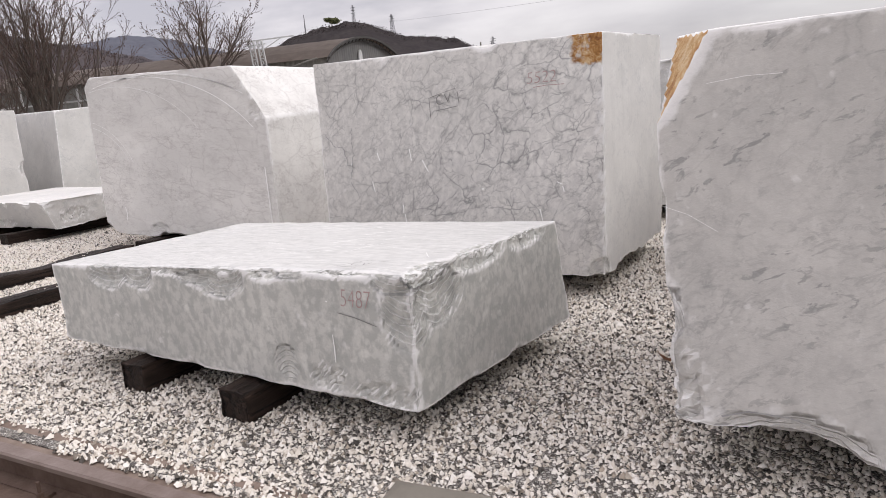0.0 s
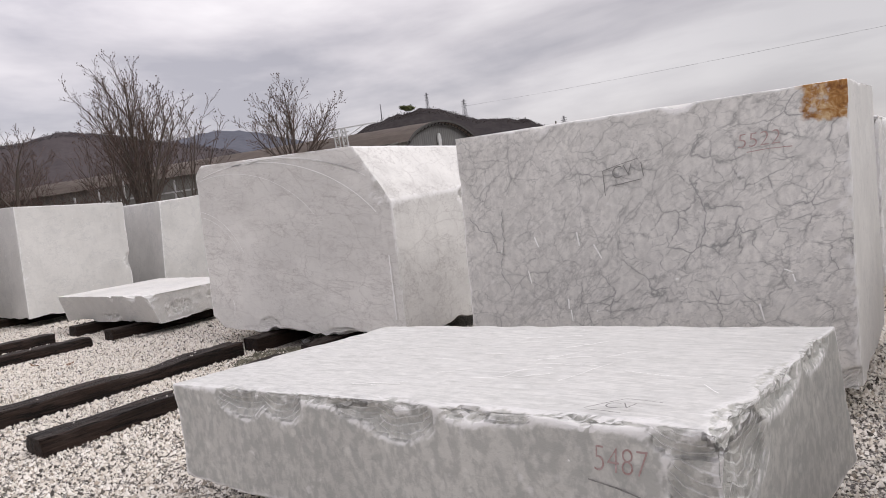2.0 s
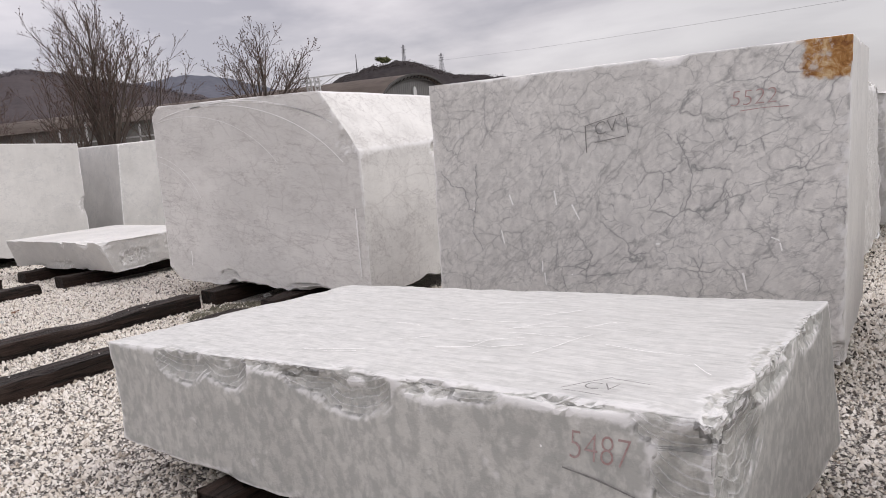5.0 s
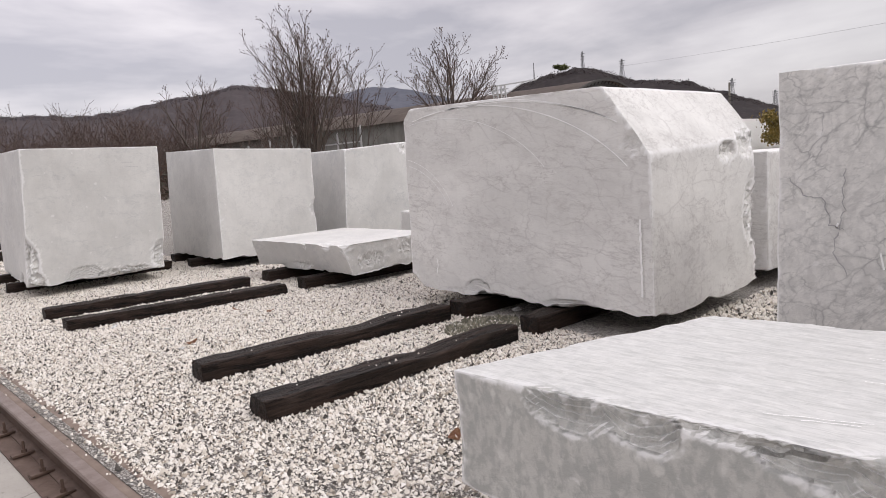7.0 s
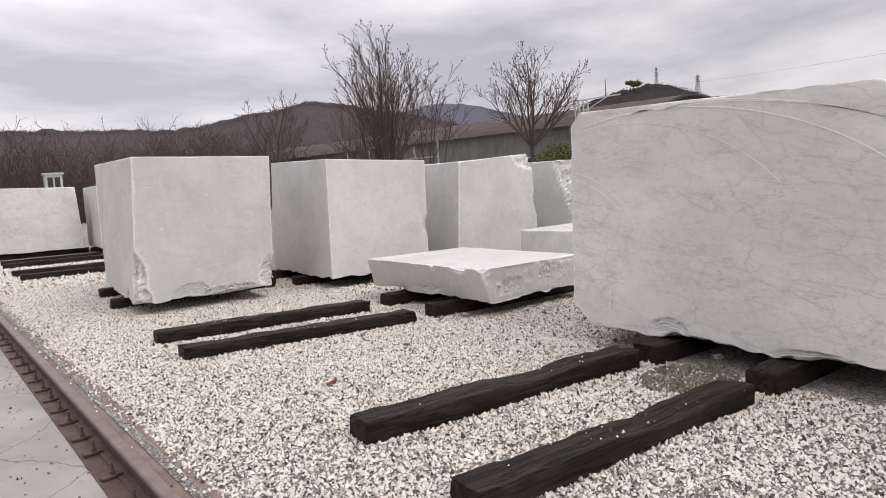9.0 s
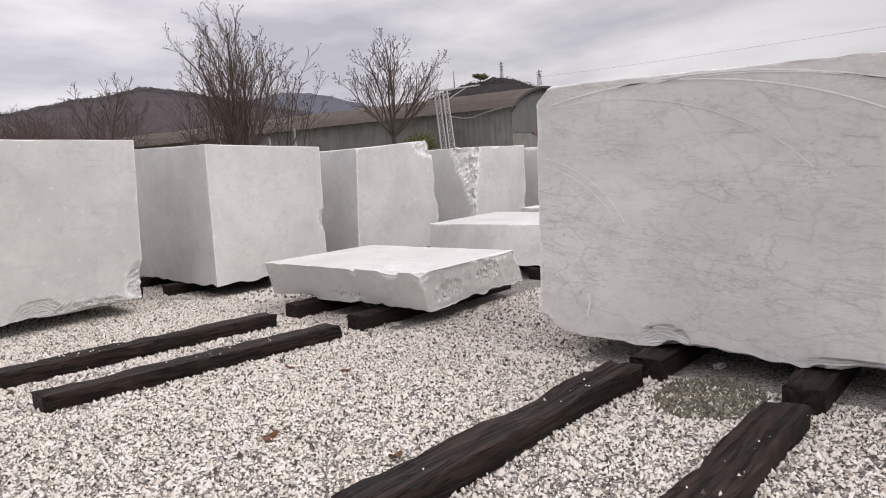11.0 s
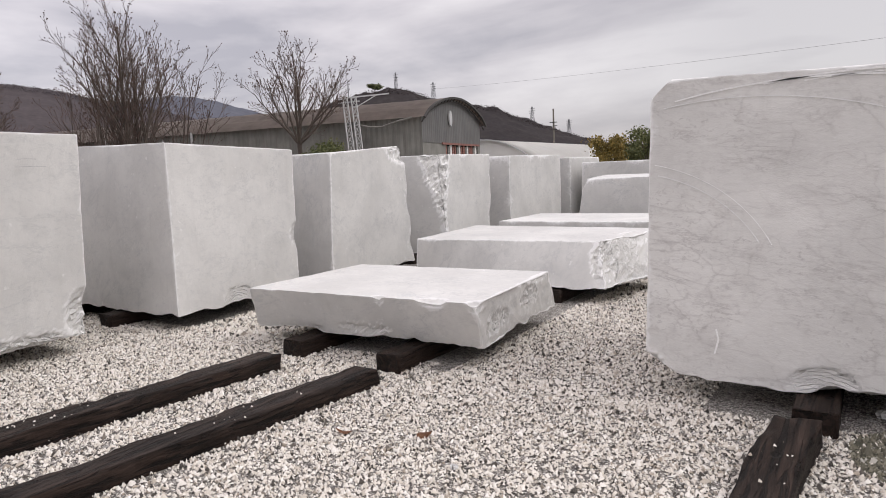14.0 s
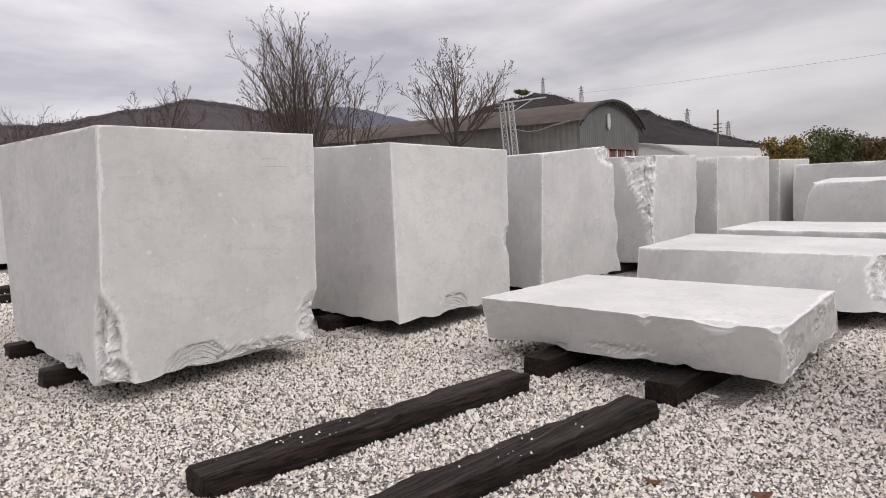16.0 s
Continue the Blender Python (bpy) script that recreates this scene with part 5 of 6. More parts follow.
def shelter():
    c = empty("open_shelter", (-7.8, 60.0, -0.17), "dark flat-roofed shelter on thin grey posts", "shelter")
    bm = bmesh.new()
    lo = [bm.verts.new(p) for p in ((-2.3, -1.6, 3.95), (2.1, -1.6, 3.55), (2.1, 1.6, 3.55), (-2.3, 1.6, 3.95))]
    hi = [bm.verts.new(p) for p in ((-1.2, -1.1, 4.75), (1.6, -1.1, 4.7), (1.6, 1.1, 4.7), (-1.2, 1.1, 4.75))]
    for i in range(4):
        bm.faces.new((lo[i], lo[(i + 1) % 4], hi[(i + 1) % 4], hi[i]))
    bm.faces.new(hi); bm.faces.new(lo[::-1])
    part("roof", bm, M_DARK, c, "dark sloping roof edge")
    for x in (-1.3, 0.1, 1.7):
        for y in (-1.2, 1.2):
            bm = bmesh.new(); add_bar(bm, (x, y, 0), (x, y, 3.7), 0.07)
            part("post", bm, M_GALV, c)
    bm = bmesh.new(); add_box(bm, -1.3, 0.1, -1.25, -1.15, 0, 3.0)
    part("side_panel", bm, M_TOWER, c)


def kiosk():
    k = empty("cable_kiosk", (-63.0, 6.2, -0.17), "narrow light grey metal kiosk", "kiosk")
    bm = bmesh.new(); add_box(bm, -0.7, 0.7, -0.6, 0.6, 0, 4.2, 0.03)
    part("housing", bm, M_GALV, k)
    bm = bmesh.new(); add_box(bm, -0.8, 0.8, -0.7, 0.7, 4.2, 4.35)
    part("roof", bm, M_GALV, k)
    for y in (-0.42, 0.06):
        bm = bmesh.new(); add_box(bm, 0.702, 0.72, y, y + 0.36, 2.9, 4.0)
        part("window", bm, M_DARK, k)


arched_shed(); membrane_hall(); crane_mast(); water_tower(); brick_wall(); canopy(); shelter(); kiosk()
x, y = polar(-23.3, 95, (-6.7, 0.87)); utility_pole(x, y, 9.6, "grey pole with cross arms", 3)
x, y = polar(1.2, 110, (-0.16, 0.96)); utility_pole(x, y, 6.7, "thin grey wire pole", 1)
# sagging field frame by the woods
frame_x = empty("pipe_frame", (-60.0, 28.0, -0.17), "rusty pale pipe frame before the woods", "frame", turn=35)
for i in range(6):
    bm = bmesh.new(); add_bar(bm, (i * 2.2, 0, 0), (i * 2.2, 0, 4.6 + 0.5 * (i % 3)), 0.09)
    part("post", bm, M_GALV, frame_x)
bm = bmesh.new(); add_bar(bm, (-4, 0, 3.7), (11, 0, 4.2), 0.09); part("top_rail", bm, M_GALV, frame_x)

# overhead line
line = bpy.data.curves.new("overhead_wire", "CURVE")
line.dimensions, line.bevel_depth, line.bevel_resolution = "3D", 0.03, 1
sp = line.splines.new("POLY")
A, Bp = Vector((*polar(-33.4, 330, (-6.7, 0.87)), 41.0)), Vector((*polar(12.0, 150, (-3.0, 0.9)), 22.0))
sp.points.add(40)
for i in range(41):
    s = i / 40
    p = A.lerp(Bp, s)
    sp.points[i].co = (p.x, p.y, p.z - 9.0 * 4 * s * (1 - s) * 0.12, 1)
wire_ob = new("overhead_wire", line)
line.materials.append(M_PYLON)
tagged(wire_ob, "thin grey overhead power line", "wire")


# ---- hills ----
def hill(name, label, pts, dist, mat, depth, lump, base=-2.0, step=0.25, seed=0, frm=(-4.5, 0.9), woods=None):
    """A wooded hill: its skyline goes through (azimuth, elevation) points at the given distance, and it falls away to both sides."""
    az = np.arange(pts[0][0], pts[-1][0] + 1e-6, step)
    el = np.interp(az, [p[0] for p in pts], [p[1] for p in pts])
    rows = 26
    V = []
    for k in range(rows):
        s = k / (rows - 1)
        r = dist * (0.62 + depth * s)
        z0 = 1.6 + dist * np.tan(np.radians(el))
        f = math.sin(math.pi * min(1.0, s / 1.0) * 0.5 if s <= 0.75 else math.pi * 0.5) if s <= 0.75 else 1.0 - (s - 0.75) * 0.6
        f = min(1.0, (s / 0.75)) ** 0.8 if s <= 0.75 else f
        ridge_r = dist * (0.62 + depth * 0.75)
        z = base + (z0 * ridge_r / dist - base) * f
        P = np.stack([frm[0] + r * np.sin(np.radians(az)), frm[1] + r * np.cos(np.radians(az)), z], 1)
        P[:, 2] += lump * (fbm(P * np.array([1, 1, 0]), 1.0 / (lump * 2.2), seed, 4, 0.6) - 0.5) * (0.3 + f)
        V.append(P)
    V = np.concatenate(V)
    n = len(az)
    i, j = np.meshgrid(np.arange(n - 1), np.arange(rows - 1))
    a = (j * n + i).ravel()
    Q = np.stack([a, a + 1, a + n + 1, a + n], 1)
    if lump < 6.0:
        # ragged treetops along the skyline
        R = np.random.RandomState(seed)
        m = 15000
        a = R.uniform(pts[0][0], pts[-1][0], m)
        e = np.interp(a, [p[0] for p in pts], [p[1] for p in pts])
        rr = ridge_r * R.uniform(0.93, 1.0, m)
        hh = lump * (0.25 + 0.75 * vnoise(np.stack([a * dist * 0.0175, rr, 0 * a], 1), 0.22, seed)) * R.uniform(0, 1.0, m)
        zz = base + ((1.6 + dist * np.tan(np.radians(e))) * ridge_r / dist - base) * (rr / ridge_r) ** 1.3 + hh - 0.55 * lump
        P = np.stack([frm[0] + rr * np.sin(np.radians(a)), frm[1] + rr * np.cos(np.radians(a)), zz], 1)
        u, w = R.normal(size=(m, 3)), R.normal(size=(m, 3))
        u /= np.linalg.norm(u, axis=1, keepdims=True); w = np.cross(u, w); w /= np.linalg.norm(w, axis=1, keepdims=True)
        s = lump * 0.08 * R.uniform(0.5, 1.3, (m, 1))
        tv = np.stack([P - u * s, P + w * s, P + u * s, P - w * s], 1).reshape(-1, 3)
        tagged(place("hill_woods", mesh_from("hill_woods", tv, np.arange(m * 4).reshape(-1, 4)), woods), "dark treetops along the hill's crest", "woods", kind="stuff")
    return tagged(place(name, mesh_from(name, V, Q), mat), label, "hill", kind="structure")


M_HILL_NEAR = hill_mat("brown_wooded_slope", (0.022, 0.019, 0.021), (0.034, 0.029, 0.030), (0.052, 0.044, 0.042), 0.05)
M_WOODS = hill_mat("brown_treetops", (0.058, 0.05, 0.051), (0.078, 0.066, 0.066), (0.10, 0.085, 0.08), 0.05)
# distance haze is mixed into the next three colours, making them paler and bluer
M_WOODS_HAZY = hill_mat("haze_tinted_treetops", (0.085, 0.077, 0.085), (0.11, 0.10, 0.108), (0.135, 0.12, 0.125), 0.05)
M_HILL_FAR = hill_mat("blue_haze_tinted_slope", (0.085, 0.090, 0.115), (0.105, 0.11, 0.135), (0.125, 0.125, 0.15), 0.01)
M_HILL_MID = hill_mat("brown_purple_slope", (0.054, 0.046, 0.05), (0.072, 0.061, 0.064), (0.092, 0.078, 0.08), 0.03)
M_HILL_GREEN = hill_mat("dark_green_slope", (0.025, 0.028, 0.018), (0.045, 0.048, 0.03), (0.075, 0.07, 0.045), 0.12)
hill("backdrop_pine_hill", "wooded brown hill with pylons on its crest", [(-47, 3.0), (-44.2, 5.0), (-41.8, 6.1), (-39.5, 6.75), (-37.5, 7.0), (-36, 6.9), (-34.6, 6.4), (-32.7, 5.6), (-30.2, 5.4), (-28.6, 5.1), (-26.3, 4.1), (-23.5, 3.0), (-20.3, 1.9), (-18, 1.3), (-14, 0.9), (-6, 0.5), (4, 0.3), (16, 0.2)], 400, M_HILL_NEAR, 0.5, 3.4, seed=3, step=0.12, woods=M_WOODS)
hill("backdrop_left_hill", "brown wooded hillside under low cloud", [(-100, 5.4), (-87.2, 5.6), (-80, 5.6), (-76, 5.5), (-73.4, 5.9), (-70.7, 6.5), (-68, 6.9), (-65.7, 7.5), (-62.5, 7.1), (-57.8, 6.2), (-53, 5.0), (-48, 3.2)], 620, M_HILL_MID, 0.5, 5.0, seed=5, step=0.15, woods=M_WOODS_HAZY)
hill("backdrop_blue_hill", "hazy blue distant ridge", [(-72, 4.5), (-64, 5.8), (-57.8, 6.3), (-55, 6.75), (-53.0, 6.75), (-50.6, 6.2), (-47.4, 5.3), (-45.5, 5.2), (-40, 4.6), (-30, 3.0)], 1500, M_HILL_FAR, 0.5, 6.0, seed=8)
hill("backdrop_green_rise", "dark green wooded rise beyond the lane", [(-6, -0.3), (-2.6, 0.4), (-1.2, 1.3), (0.2, 0.9), (1.6, 0.1), (3.4, -0.5), (8, -0.5)], 140, M_HILL_GREEN, 0.4, 1.6, seed=11, step=0.1, frm=(-0.16, 0.96), woods=M_HILL_GREEN)
for az, e0, e1, w in ((-40.5, 6.2, 7.75, 0.5), (-36.5, 6.5, 8.25, 1.9), (-33.4, 5.8, 7.35, 2.4), (-25.2, 3.4, 4.95, 2.4), (-22.2, 2.4, 3.75, 2.2)):
    pylon(az, 398, 1.6 + 398 * math.tan(radians(e0)), 1.6 + 398 * math.tan(radians(e1)), "thin steel mast on the hill" if w < 1 else "grey lattice power pylon on the hill", w)


# ---- trees ----
M_BARK = plain("grey_brown_bark", (0.075, 0.058, 0.048), (0.115, 0.093, 0.078), 5.0)
M_TWIG = plain("reddish_twigs", (0.085, 0.055, 0.046), (0.125, 0.084, 0.068), 3.0)
M_BRUSH = leaf_mat("dull_undergrowth", (0.055, 0.05, 0.034), (0.10, 0.07, 0.054), (0.15, 0.10, 0.08))
M_LEAF = leaf_mat("autumn_leaves", (0.15, 0.125, 0.04), (0.23, 0.175, 0.055), (0.32, 0.22, 0.06))
M_LEAF_RUST = leaf_mat("rusty_leaves", (0.11, 0.085, 0.04), (0.16, 0.115, 0.055), (0.21, 0.15, 0.075))
M_LEAF_DARK = leaf_mat("green_leaves", (0.085, 0.10, 0.045), (0.125, 0.14, 0.06), (0.18, 0.18, 0.075))


def tube(V, F, pts, radii, sides):
    base = len(V)
    for i, p in enumerate(pts):
        t = (pts[min(i + 1, len(pts) - 1)] - pts[max(i - 1, 0)]).normalized()
        q = t.to_track_quat("Z", "Y")
        for k in range(sides):
            a = 2 * math.pi * k / sides
            V.append(p + q @ Vector((radii[i] * math.cos(a), radii[i] * math.sin(a), 0)))
    for i in range(len(pts) - 1):
        for k in range(sides):
            a, b = base + i * sides + k, base + i * sides + (k + 1) % sides
            F.append((a, b, b + sides, a + sides))


def limb(rng, p, d, length, r0, level, out, habit):
    """A limb that bends upwards, with side shoots along it; the last level carries small seed clusters at its tips."""
    rise, wander, kids, angle, first, thin = habit
    segs = (3, 4, 6, 7)[min(level, 3)]
    pts, radii, dirs = [p.copy()], [r0], [d.copy()]
    for i in range(segs):
        d = (d + Vector((rng.gauss(0, 1), rng.gauss(0, 1), rng.gauss(0, 0.6))) * wander + Vector((0, 0, rise))).normalized()
        p = p + d * length / segs
        pts.append(p.copy()); dirs.append(d.copy())
        radii.append(max(r0 * (1 - 0.78 * (i + 1) / segs), thin * (0.55 if level == 0 else 1.0)))
    V, F = out[0] if level >= 2 else out[1]
    tube(V, F, pts, radii, 6 if level >= 2 else 3)
    if level == 0:
        if rng.random() < 0.45:
            V, F = out[1]
            for _ in range(2):
                q, s = pts[-1], rng.uniform(0.04, 0.085)
                u = Vector((rng.gauss(0, 1), rng.gauss(0, 1), rng.gauss(0, 1))).normalized()
                w = u.orthogonal().normalized()
                b = len(V)
                V += [q - u * s, q + w * s * 0.7, q + u * s, q - w * s * 0.7]
                F.append((b, b + 1, b + 2, b + 3))
        return
    n = kids[level]
    turn = rng.uniform(0, 6.28)
    for k in range(n):
        f = first + (0.99 - first) * (k + rng.uniform(0.1, 0.9)) / n
        j = min(int(f * segs), segs - 1)
        q = pts[j].lerp(pts[j + 1], f * segs - j)
        dd = dirs[j + 1]
        turn += 2.4 + rng.uniform(-0.5, 0.5)
        side = dd.orthogonal().normalized()
        side.rotate(Matrix.Rotation(turn, 3, dd))
        g = radians(angle * rng.uniform(0.65, 1.25))
        nd = (dd * math.cos(g) + side * math.sin(g)).normalized()
        limb(rng, q, nd, length * rng.uniform(0.75, 1.1) * (0.62 - 0.34 * f), max(radii[j] * 0.55, thin), level - 1, out, habit)


def bare_tree(at, label, seed, stems, height, lean, trunk=0.0, level=3, habit=(0.10, 0.07, (0, 4, 6, 7), 38, 0.28, 0.014), rad=0.17, group="bare trees"):
    """stems: how many rise from the ground, or from the top of a trunk of the given height; lean: the widest stem's angle from upright."""
    rng = random.Random(seed)
    t = empty("bare_tree", at, label, "tree", group)
    big, fine = ([], []), ([], [])
    foot = Vector((0, 0, 0))
    if trunk:
        foot = Vector((rng.uniform(-0.1, 0.1), rng.uniform(-0.1, 0.1), trunk))
        tube(big[0], big[1], [Vector((0, 0, 0)), foot * 0.5 + Vector((0.05, 0.03, 0)), foot], [rad * 1.35, rad * 1.1, rad], 8)
    for s in range(stems):
        a = 2.4 * s + rng.uniform(-0.3, 0.3)
        k = radians(lean * math.sqrt((s + 0.35) / stems) * rng.uniform(0.85, 1.1))
        d = Vector((math.cos(a) * math.sin(k), math.sin(a) * math.sin(k), math.cos(k)))
        size = (height - trunk) * (1.08 - 0.30 * (s / stems)) * rng.uniform(0.92, 1.05)
        limb(rng, foot - d * 0.08 if trunk else Vector((d.x, d.y, 0)) * 0.9, d, size, rad * rng.uniform(0.55, 0.8), level, (big, fine), habit)
    place("trunk", mesh_from("trunk", [tuple(v) for v in big[0]], big[1], smooth=True), M_BARK, t)
    place("crown", mesh_from("crown", [tuple(v) for v in fine[0]], fine[1]), M_TWIG, t, "leafless reddish twigs")
    return t


def leafy_tree(at, h, w, mat, seed, label, trunk_h=0.35, n=5200, leaf=0.16, flat=1.0):
    rng = np.random.RandomState(seed)
    t = empty("leafy_tree", at, label, "tree", "leafy trees")
    V, F = [], []
    tips = []
    r2 = random.Random(seed)
    tube(V, F, [Vector((0, 0, 0)), Vector((0.1, 0, h * trunk_h * 0.6)), Vector((0, 0.1, h * trunk_h * 1.3))], [h * 0.035, h * 0.028, h * 0.02], 7)
    for i in range(11):
        a = r2.uniform(0, 6.28)
        p1 = Vector((math.cos(a) * w * r2.uniform(0.15, 0.45), math.sin(a) * w * r2.uniform(0.15, 0.45), h * r2.uniform(trunk_h + 0.1, 0.93)))
        tube(V, F, [Vector((0, 0, h * trunk_h * r2.uniform(0.7, 1.2))), p1 * 0.6 + Vector((0, 0, h * 0.18)), p1], [h * 0.014, h * 0.009, h * 0.004], 5)
        tips.append(p1)
    place("trunk", mesh_from("trunk", [tuple(v) for v in V], F, smooth=True), M_BARK, t)
    c = np.array([tuple(p) for p in tips])[rng.randint(0, len(tips), n)]
    off = rng.normal(size=(n, 3)) * np.array([w * 0.13, w * 0.13, h * 0.075 * flat])
    P = c + off
    a, b = rng.normal(size=(n, 3)), rng.normal(size=(n, 3))
    a /= np.linalg.norm(a, axis=1, keepdims=True)
    b = np.cross(a, b); b /= np.linalg.norm(b, axis=1, keepdims=True)
    s = leaf * rng.uniform(0.5, 1.2, (n, 1))
    verts = np.stack([P - a * s, P + b * s * 0.6, P + a * s, P - b * s * 0.6], 1).reshape(-1, 3)
    place("crown", mesh_from("crown", verts, np.arange(n * 4).reshape(-1, 4)), mat, t)
    return t


FR = (-2.7, 0.75)
x, y = polar(-59.4, 57, FR)
bare_tree((x, y, -0.17), "tall bare tree with many upswept stems", 5, 11, 11.5, 18, habit=(0.045, 0.06, (0, 4, 6, 9), 29, 0.25, 0.013), rad=0.24)
x, y = polar(-62.0, 56, FR)
bare_tree((x, y, -0.17), "low bare tree with slender stems", 6, 6, 7.6, 24, habit=(0.05, 0.06, (0, 3, 4, 7), 34, 0.25, 0.013), rad=0.13)
x, y = polar(-55.8, 58, FR)
bare_tree((x, y, -0.17), "slim bare tree beside a larger one", 8, 4, 9.6, 15, habit=(0.05, 0.06, (0, 3, 4, 7), 32, 0.25, 0.013), rad=0.12)
x, y = polar(-47.35, 57, FR)
bare_tree((x, y, -0.17), "bare round-crowned tree before the shed", 17, 9, 10.9, 58, 4.4, habit=(0.085, 0.075, (0, 4, 6, 7), 36, 0.22, 0.013), rad=0.19)
x, y = polar(-68.6, 75, FR)
bare_tree((x, y, -0.17), "bare tree rising above the woods", 19, 4, 11.0, 34, 4.0, habit=(0.06, 0.08, (0, 4, 5, 7), 40, 0.25, 0.018), rad=0.17)
wood = [bare_tree((0, 0, -50 - i), "bare reddish tree in the woods", 31 + i, 6, 9.0, 30, level=2, habit=(0.05, 0.08, (0, 5, 9), 38, 0.2, 0.02), rad=0.10, group="woods") for i in range(3)]
rng = random.Random(77)
spots = []
for i in range(74):
    az = -100 + 38.5 * i / 73 + rng.uniform(-0.8, 0.8)
    dd = rng.uniform(62, 105)
    spots.append((az, dd, rng.uniform(0.62, 0.95) * (0.7 if az > -66 else 1.0)))
for i, (az, dd, s) in enumerate(spots):
    x, y = polar(az, dd, FR)
    src = wood[i % 3]
    m = Matrix.Translation((x, y, -0.17)) @ Matrix.Rotation(rng.uniform(0, 6.28), 4, "Z") @ Matrix.Diagonal((s * 1.15, s * 1.15, s * dd / 78, 1))
    if i < 3:
        src.matrix_basis = m
    else:
        ob = copy_thing(src, Matrix.Identity(4))
        ob.matrix_basis = m

# undergrowth along the wood's edge
R = np.random.RandomState(9)
n = 26000
az = np.radians(R.uniform(-100, -47, n)); dd = R.uniform(66, 112, n)
P = np.stack([FR[0] + dd * np.sin(az), FR[1] + dd * np.cos(az), np.zeros(n)], 1)
P[:, 2] = R.uniform(0, 1, n) ** 1.3 * (1.2 + 4.0 * vnoise(P, 0.12, 4)) * np.where(az > np.radians(-62), 0.55, 1.0)
a, b = R.normal(size=(n, 3)), R.normal(size=(n, 3))
a /= np.linalg.norm(a, axis=1, keepdims=True); b = np.cross(a, b); b /= np.linalg.norm(b, axis=1, keepdims=True)
s = R.uniform(0.10, 0.34, (n, 1))
verts = np.stack([P - a * s * 1.6, P + b * s * 0.5, P + a * s * 1.6, P - b * s * 0.5], 1).reshape(-1, 3)
tagged(place("undergrowth", mesh_from("undergrowth", verts, np.arange(n * 4).reshape(-1, 4)), M_BRUSH), "tangled brown undergrowth at the edge of the woods", "undergrowth", kind="stuff")

for i, (az, dd, h, w, m) in enumerate([(-18.9, 76, 5.6, 3.4, M_LEAF), (-17.1, 84, 4.9, 3.0, M_LEAF_DARK), (-15.7, 80, 6.1, 3.8, M_LEAF_DARK), (-14.0, 84, 5.3, 3.4, M_LEAF_DARK), (-12.6, 78, 4.7, 3.0, M_LEAF_RUST), (-11.5, 88, 4.6, 2.8, M_LEAF_RUST)]):
    x, y = polar(az, dd, (-6.7, 0.87))
    leafy_tree((x, y, -0.17), h * 0.86, w, m, 50 + i, "leafy tree turning yellow" if m is M_LEAF else "leafy tree turning rusty brown" if m is M_LEAF_RUST else "dense green leafy tree", 0.2)
for i, (az, dd, h) in enumerate([(-0.9, 70, 2.7), (-0.2, 74, 3.1)]):
    x, y = polar(az, dd, (-0.16, 0.96))
    leafy_tree((x, y, -0.17), h, 2.6, M_LEAF_DARK, 70 + i, "small green leafy tree", 0.2, 3000)
x, y = polar(-38.3, 396, (-6.7, 0.87)); leafy_tree((x, y, 46.0), 6.8, 8.0, M_LEAF_DARK, 80, "umbrella pine on the hilltop", 0.6, 3000, 0.5, 0.8)
for i, (az, dd) in enumerate([(-46.2, 55), (-44.8, 56)]):
    x, y = polar(az, dd, FR); leafy_tree((x, y, -0.17), 4.2, 2.6, M_LEAF_DARK, 90 + i, "dark ivy-covered shrub beside the shed", 0.15, 2600, 0.12)


# ---- loose gravel ----
def stones(name, label, x, y, z, size, mat, seed):
    R = np.random.RandomState(seed)
    n = len(x)
    ring = [(math.cos(a), math.sin(a), -0.25) for a in (0, 1.26, 2.51, 3.77, 5.03)]
    peak = np.array(ring + [(0, 0, 1)], float) * 1.2
    F = np.array([(0, 1, 5), (1, 2, 5), (2, 3, 5), (3, 4, 5), (4, 0, 5)])
    v = peak[None] * R.uniform(0.7, 1.1, (n, 6, 1)) + R.uniform(-0.4, 0.4, (n, 6, 3)) * np.array([1, 1, 0.7])
    v *= (size[:, None] * np.stack([R.uniform(0.8, 1.35, n), R.uniform(0.6, 0.95, n), R.uniform(0.75, 1.35, n)], 1))[:, None, :]
    ang = R.uniform(0, 6.283, n); tl = R.normal(0, 0.28, n)
    ca, sa, ct, st = np.cos(ang), np.sin(ang), np.cos(tl), np.sin(tl)
    vx, vy, vz = v[..., 0], v[..., 1], v[..., 2]
    vy, vz = vy * ct[:, None] - vz * st[:, None], vy * st[:, None] + vz * ct[:, None]
    vx, vy = vx * ca[:, None] - vy * sa[:, None], vx * sa[:, None] + vy * ca[:, None]
    V = np.stack([vx + x[:, None], vy + y[:, None], vz + z[:, None]], -1).reshape(-1, 3)
    Q = (F[None] + 6 * np.arange(n)[:, None, None]).reshape(-1, 3)
    return tagged(place(name, mesh_from(name, V, Q, smooth=True), mat), label, "gravel", kind="stuff")


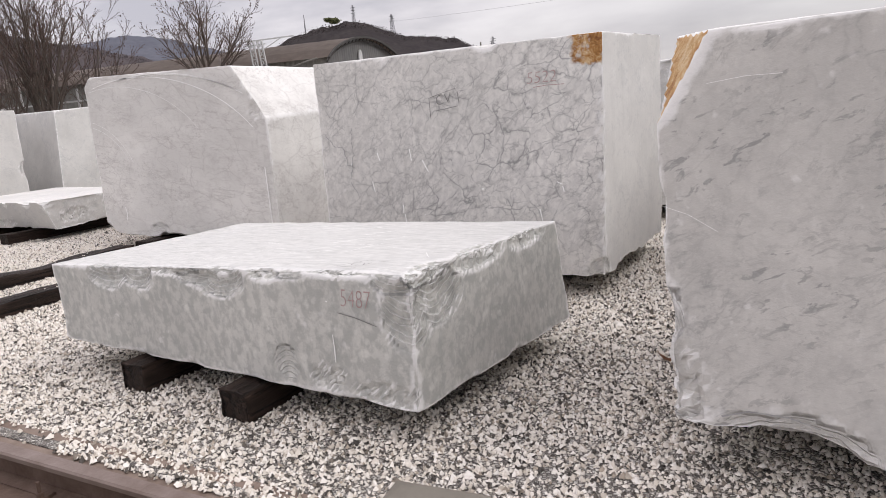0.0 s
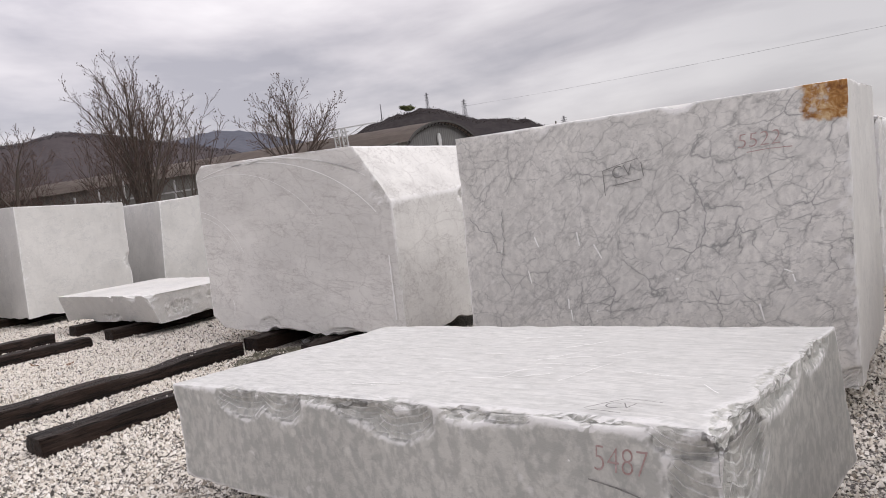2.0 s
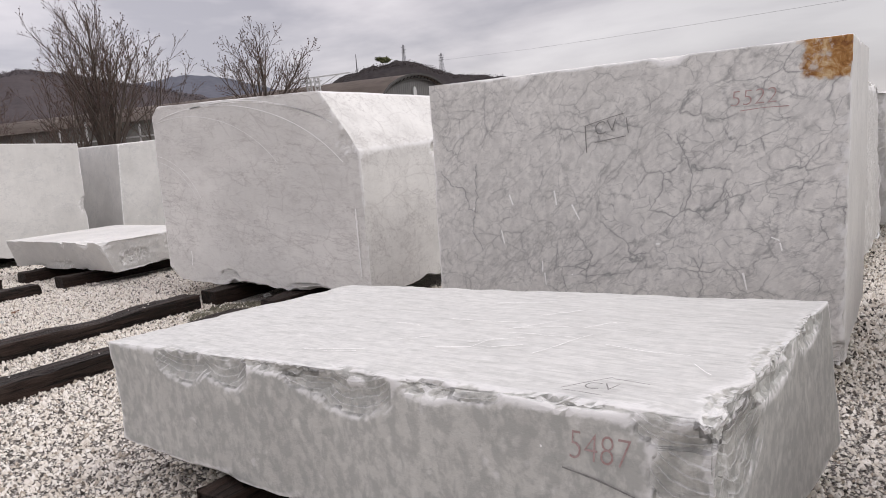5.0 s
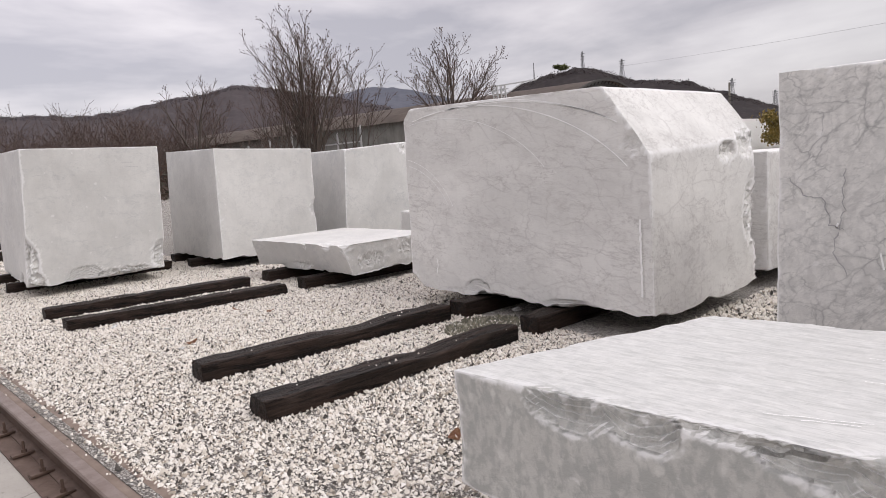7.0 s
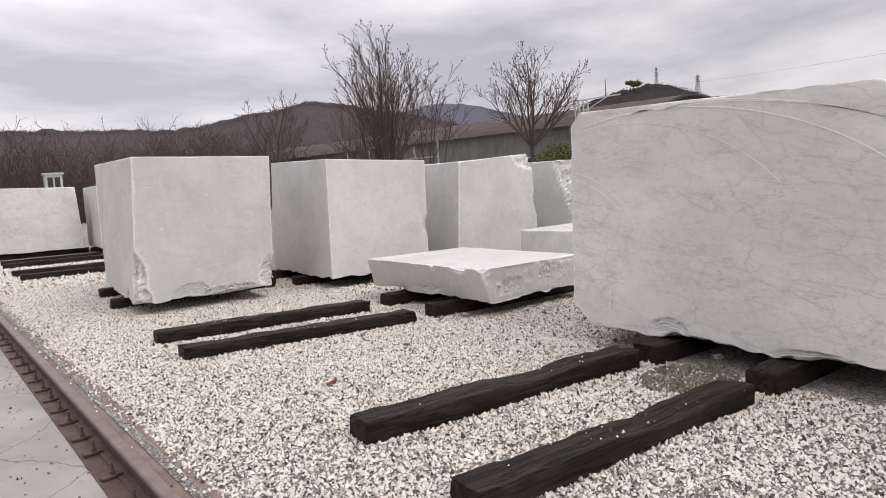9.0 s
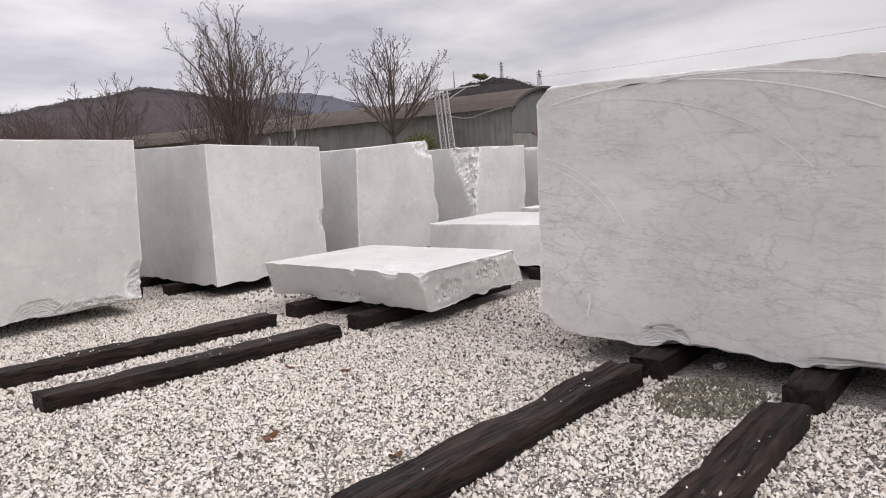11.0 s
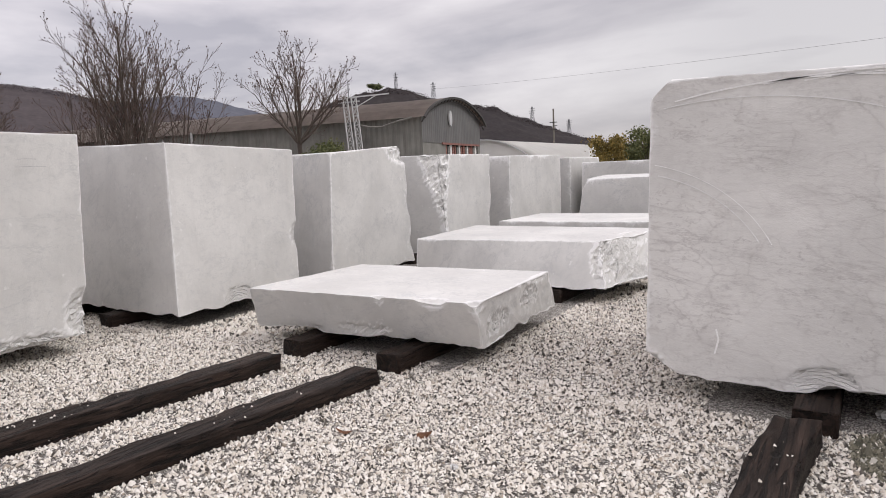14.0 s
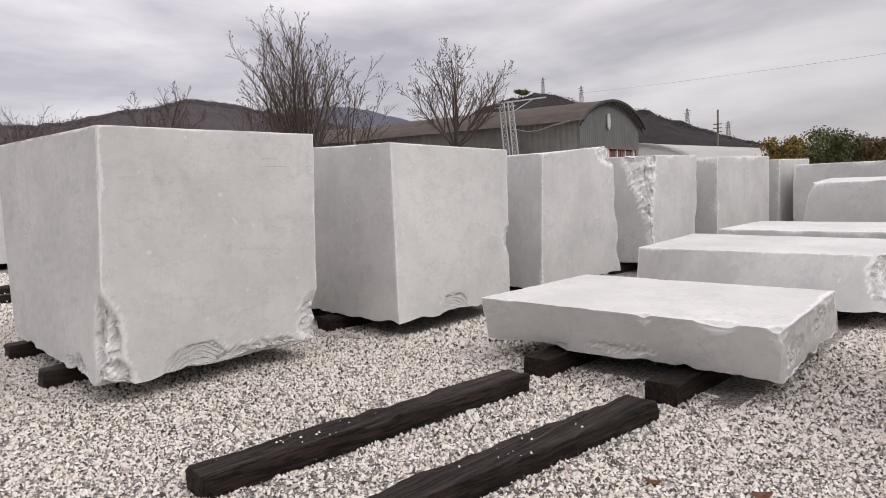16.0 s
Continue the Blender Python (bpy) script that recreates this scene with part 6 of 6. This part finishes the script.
R = np.random.RandomState(12)
xs, ys, ss = [], [], []
for x0, x1, y0, y1, dens, sz in ((-9.5, 1.2, 1.3, 5.4, 3000, 0.0098), (-18.0, -9.5, 0.7, 5.6, 2300, 0.0104), (-26.0, -18.0, 0.3, 4.5, 450, 0.021), (-1.2, 0.9, 5.4, 9.5, 2600, 0.0120), (-1.0, 0.9, 9.5, 19.0, 1500, 0.0145), (-0.4, 0.9, 19.0, 27.0, 700, 0.019),
                                (-9.3, -7.3, 5.3, 9.0, 2300, 0.0108), (-9.2, -7.3, 9.0, 14.0, 600, 0.021), (-12.9, -11.4, 5.5, 9.0, 800, 0.019), (-4.7, -3.2, 5.4, 8.0, 1200, 0.015), (1.2, 3.5, 1.8, 3.2, 1600, 0.0135)):
    n = int((x1 - x0) * (y1 - y0) * dens)
    xs.append(R.uniform(x0, x1, n)); ys.append(R.uniform(y0, y1, n)); ss.append(sz * R.lognormal(0, 0.28, n))
X, Y, S = np.concatenate(xs), np.concatenate(ys), np.concatenate(ss)
keep = Y > rail_y(X) + np.where(X > -2.6, 0.05, 0.165) + 0.07 * vnoise(np.stack([X, 0 * X, 0 * X], 1), 1.6, 3)
moss = ((X + 6.13) / 0.34) ** 2 + ((Y - 5.12) / 0.37) ** 2
keep &= ~((moss < 1) & (R.uniform(size=len(X)) < 0.85))
keep &= ~((X > -3.4) & (X < -1.0) & (Y > 2.95) & (Y < 3.7))
X, Y, S = X[keep], Y[keep], S[keep] * 0.92
stones("loose_gravel", "loose white marble chips with a few dark ones", X, Y, S * 0.15 + R.uniform(-0.005, 0.010, len(X)), S, M_STONES, 4)
n = 2300
rr, aa = np.sqrt(R.uniform(0, 1.25, n)), R.uniform(0, 6.283, n)
stones("mossy_gravel", "patch of dirty green-brown fine gravel", -6.13 + 0.30 * rr * np.cos(aa), 5.12 + 0.37 * rr * np.sin(aa), R.uniform(0.0, 0.012, n), 0.0095 * R.lognormal(0, 0.35, n), M_DIRTY, 6)
n = 900
px = R.uniform(-24, 1, n)
stones("edge_stones", "small stones spilled along the rail", px, rail_y(px) + R.normal(0.16, 0.05, n), np.full(n, 0.012), 0.010 * R.lognormal(0, 0.3, n), M_STONES, 8)
n = 260
px = R.uniform(-16, 0, n)
stones("stray_chips", "small stone chips strewn on the concrete", px, rail_y(px) - R.uniform(0.1, 0.7, n), np.full(n, -0.135), 0.008 * R.lognormal(0, 0.35, n), M_DIRTY, 9)
n = 56
k = R.randint(0, 4, n); yy = np.where(R.uniform(size=n) < 0.5, np.array([0.3, 0.55, 0.72, 0.45])[k] + R.normal(0, 0.05, n), R.uniform(0.05, 0.95, n))
x0, y0 = np.array([-11.02, -10.02, -6.83, -5.61])[k], np.array([2.3, 2.33, 2.62, 2.57])[k]
lean = np.array([0.22, 0.27, 0.10, 0.06])[k]
stones("chips_on_timber", "tiny white chips lying on the timber sleepers", x0 + lean * yy + R.normal(0, 0.06, n), y0 + yy * 2.5, np.array([0.15, 0.14, 0.153, 0.15])[k] - 0.004, 0.006 * R.lognormal(0, 0.4, n), M_STONES, 10)
# larger loose pieces
for i, (x, y, s) in enumerate([(-5.95, 4.35, 0.035), (-5.72, 4.38, 0.028), (-7.9, 2.9, 0.04), (-8.9, 3.1, 0.05), (-6.3, 5.75, 0.05), (-9.6, 2.75, 0.05), (-8.3, 3.9, 0.035), (-3.9, 2.2, 0.035)]):
    me = stone_mesh("stone_chip", {k: [q * random.uniform(0.35, 1.15) for q in v] for k, v in hexa(-s, s, -s * 0.7, s * 0.7, -s * 0.4, s * 0.45).items()}, res=0.02, edge=0.012, chip=2, wave=0.004, under=0, seed=200 + i)
    ob = place("stone_chip", me, M_WHITE[1], at=(x, y, 0.02))
    ob.rotation_euler = (0.15, 0.1, i * 1.1)
    tagged(ob, "white marble fragment lying on the gravel", "stone", "stone fragments")
# dry leaves blown onto the gravel
M_DRY = plain("dry_leaf", (0.20, 0.085, 0.05), (0.28, 0.15, 0.08), 20)
for i, (x, y) in enumerate([(-8.05, 3.05), (-0.1, 3.95), (-7.2, 3.3), (-8.7, 4.2), (-4.4, 3.2), (-9.2, 4.0), (0.1, 6.1)]):
    bm = bmesh.new()
    ring = [bm.verts.new((0.035 * math.sin(a) * (1 - 0.3 * math.cos(a)), 0.055 * math.cos(a), 0.012 * math.cos(2 * a) + 0.004)) for a in [2 * math.pi * k / 10 for k in range(10)]]
    mid = bm.verts.new((0, 0, 0.002))
    for k in range(10):
        bm.faces.new((ring[k], ring[(k + 1) % 10], mid))
    bmesh.ops.solidify(bm, geom=bm.faces[:], thickness=0.0015)
    lf = part("dry_leaf", bm, M_DRY, None)
    lf.location, lf.rotation_euler = (x, y, 0.022), (0.25, 0.2, i * 1.7)
    tagged(lf, "curled red-brown dry leaf on the gravel", "leaf", "dry leaves")
# flat inspection cover at the gravel's edge
cover = empty("inspection_cover", (-0.58, 2.14, 0.0), "grey-brown cast cover set in the gravel", "cover", turn=8)
bm = bmesh.new(); add_box(bm, -0.21, 0.21, -0.17, 0.17, -0.02, 0.035, 0.006); part("cover_frame", bm, M_TOWER, cover)
bm = bmesh.new(); add_box(bm, -0.17, 0.17, -0.13, 0.13, 0.036, 0.046, 0.004); part("lid", bm, M_TOWER, cover)
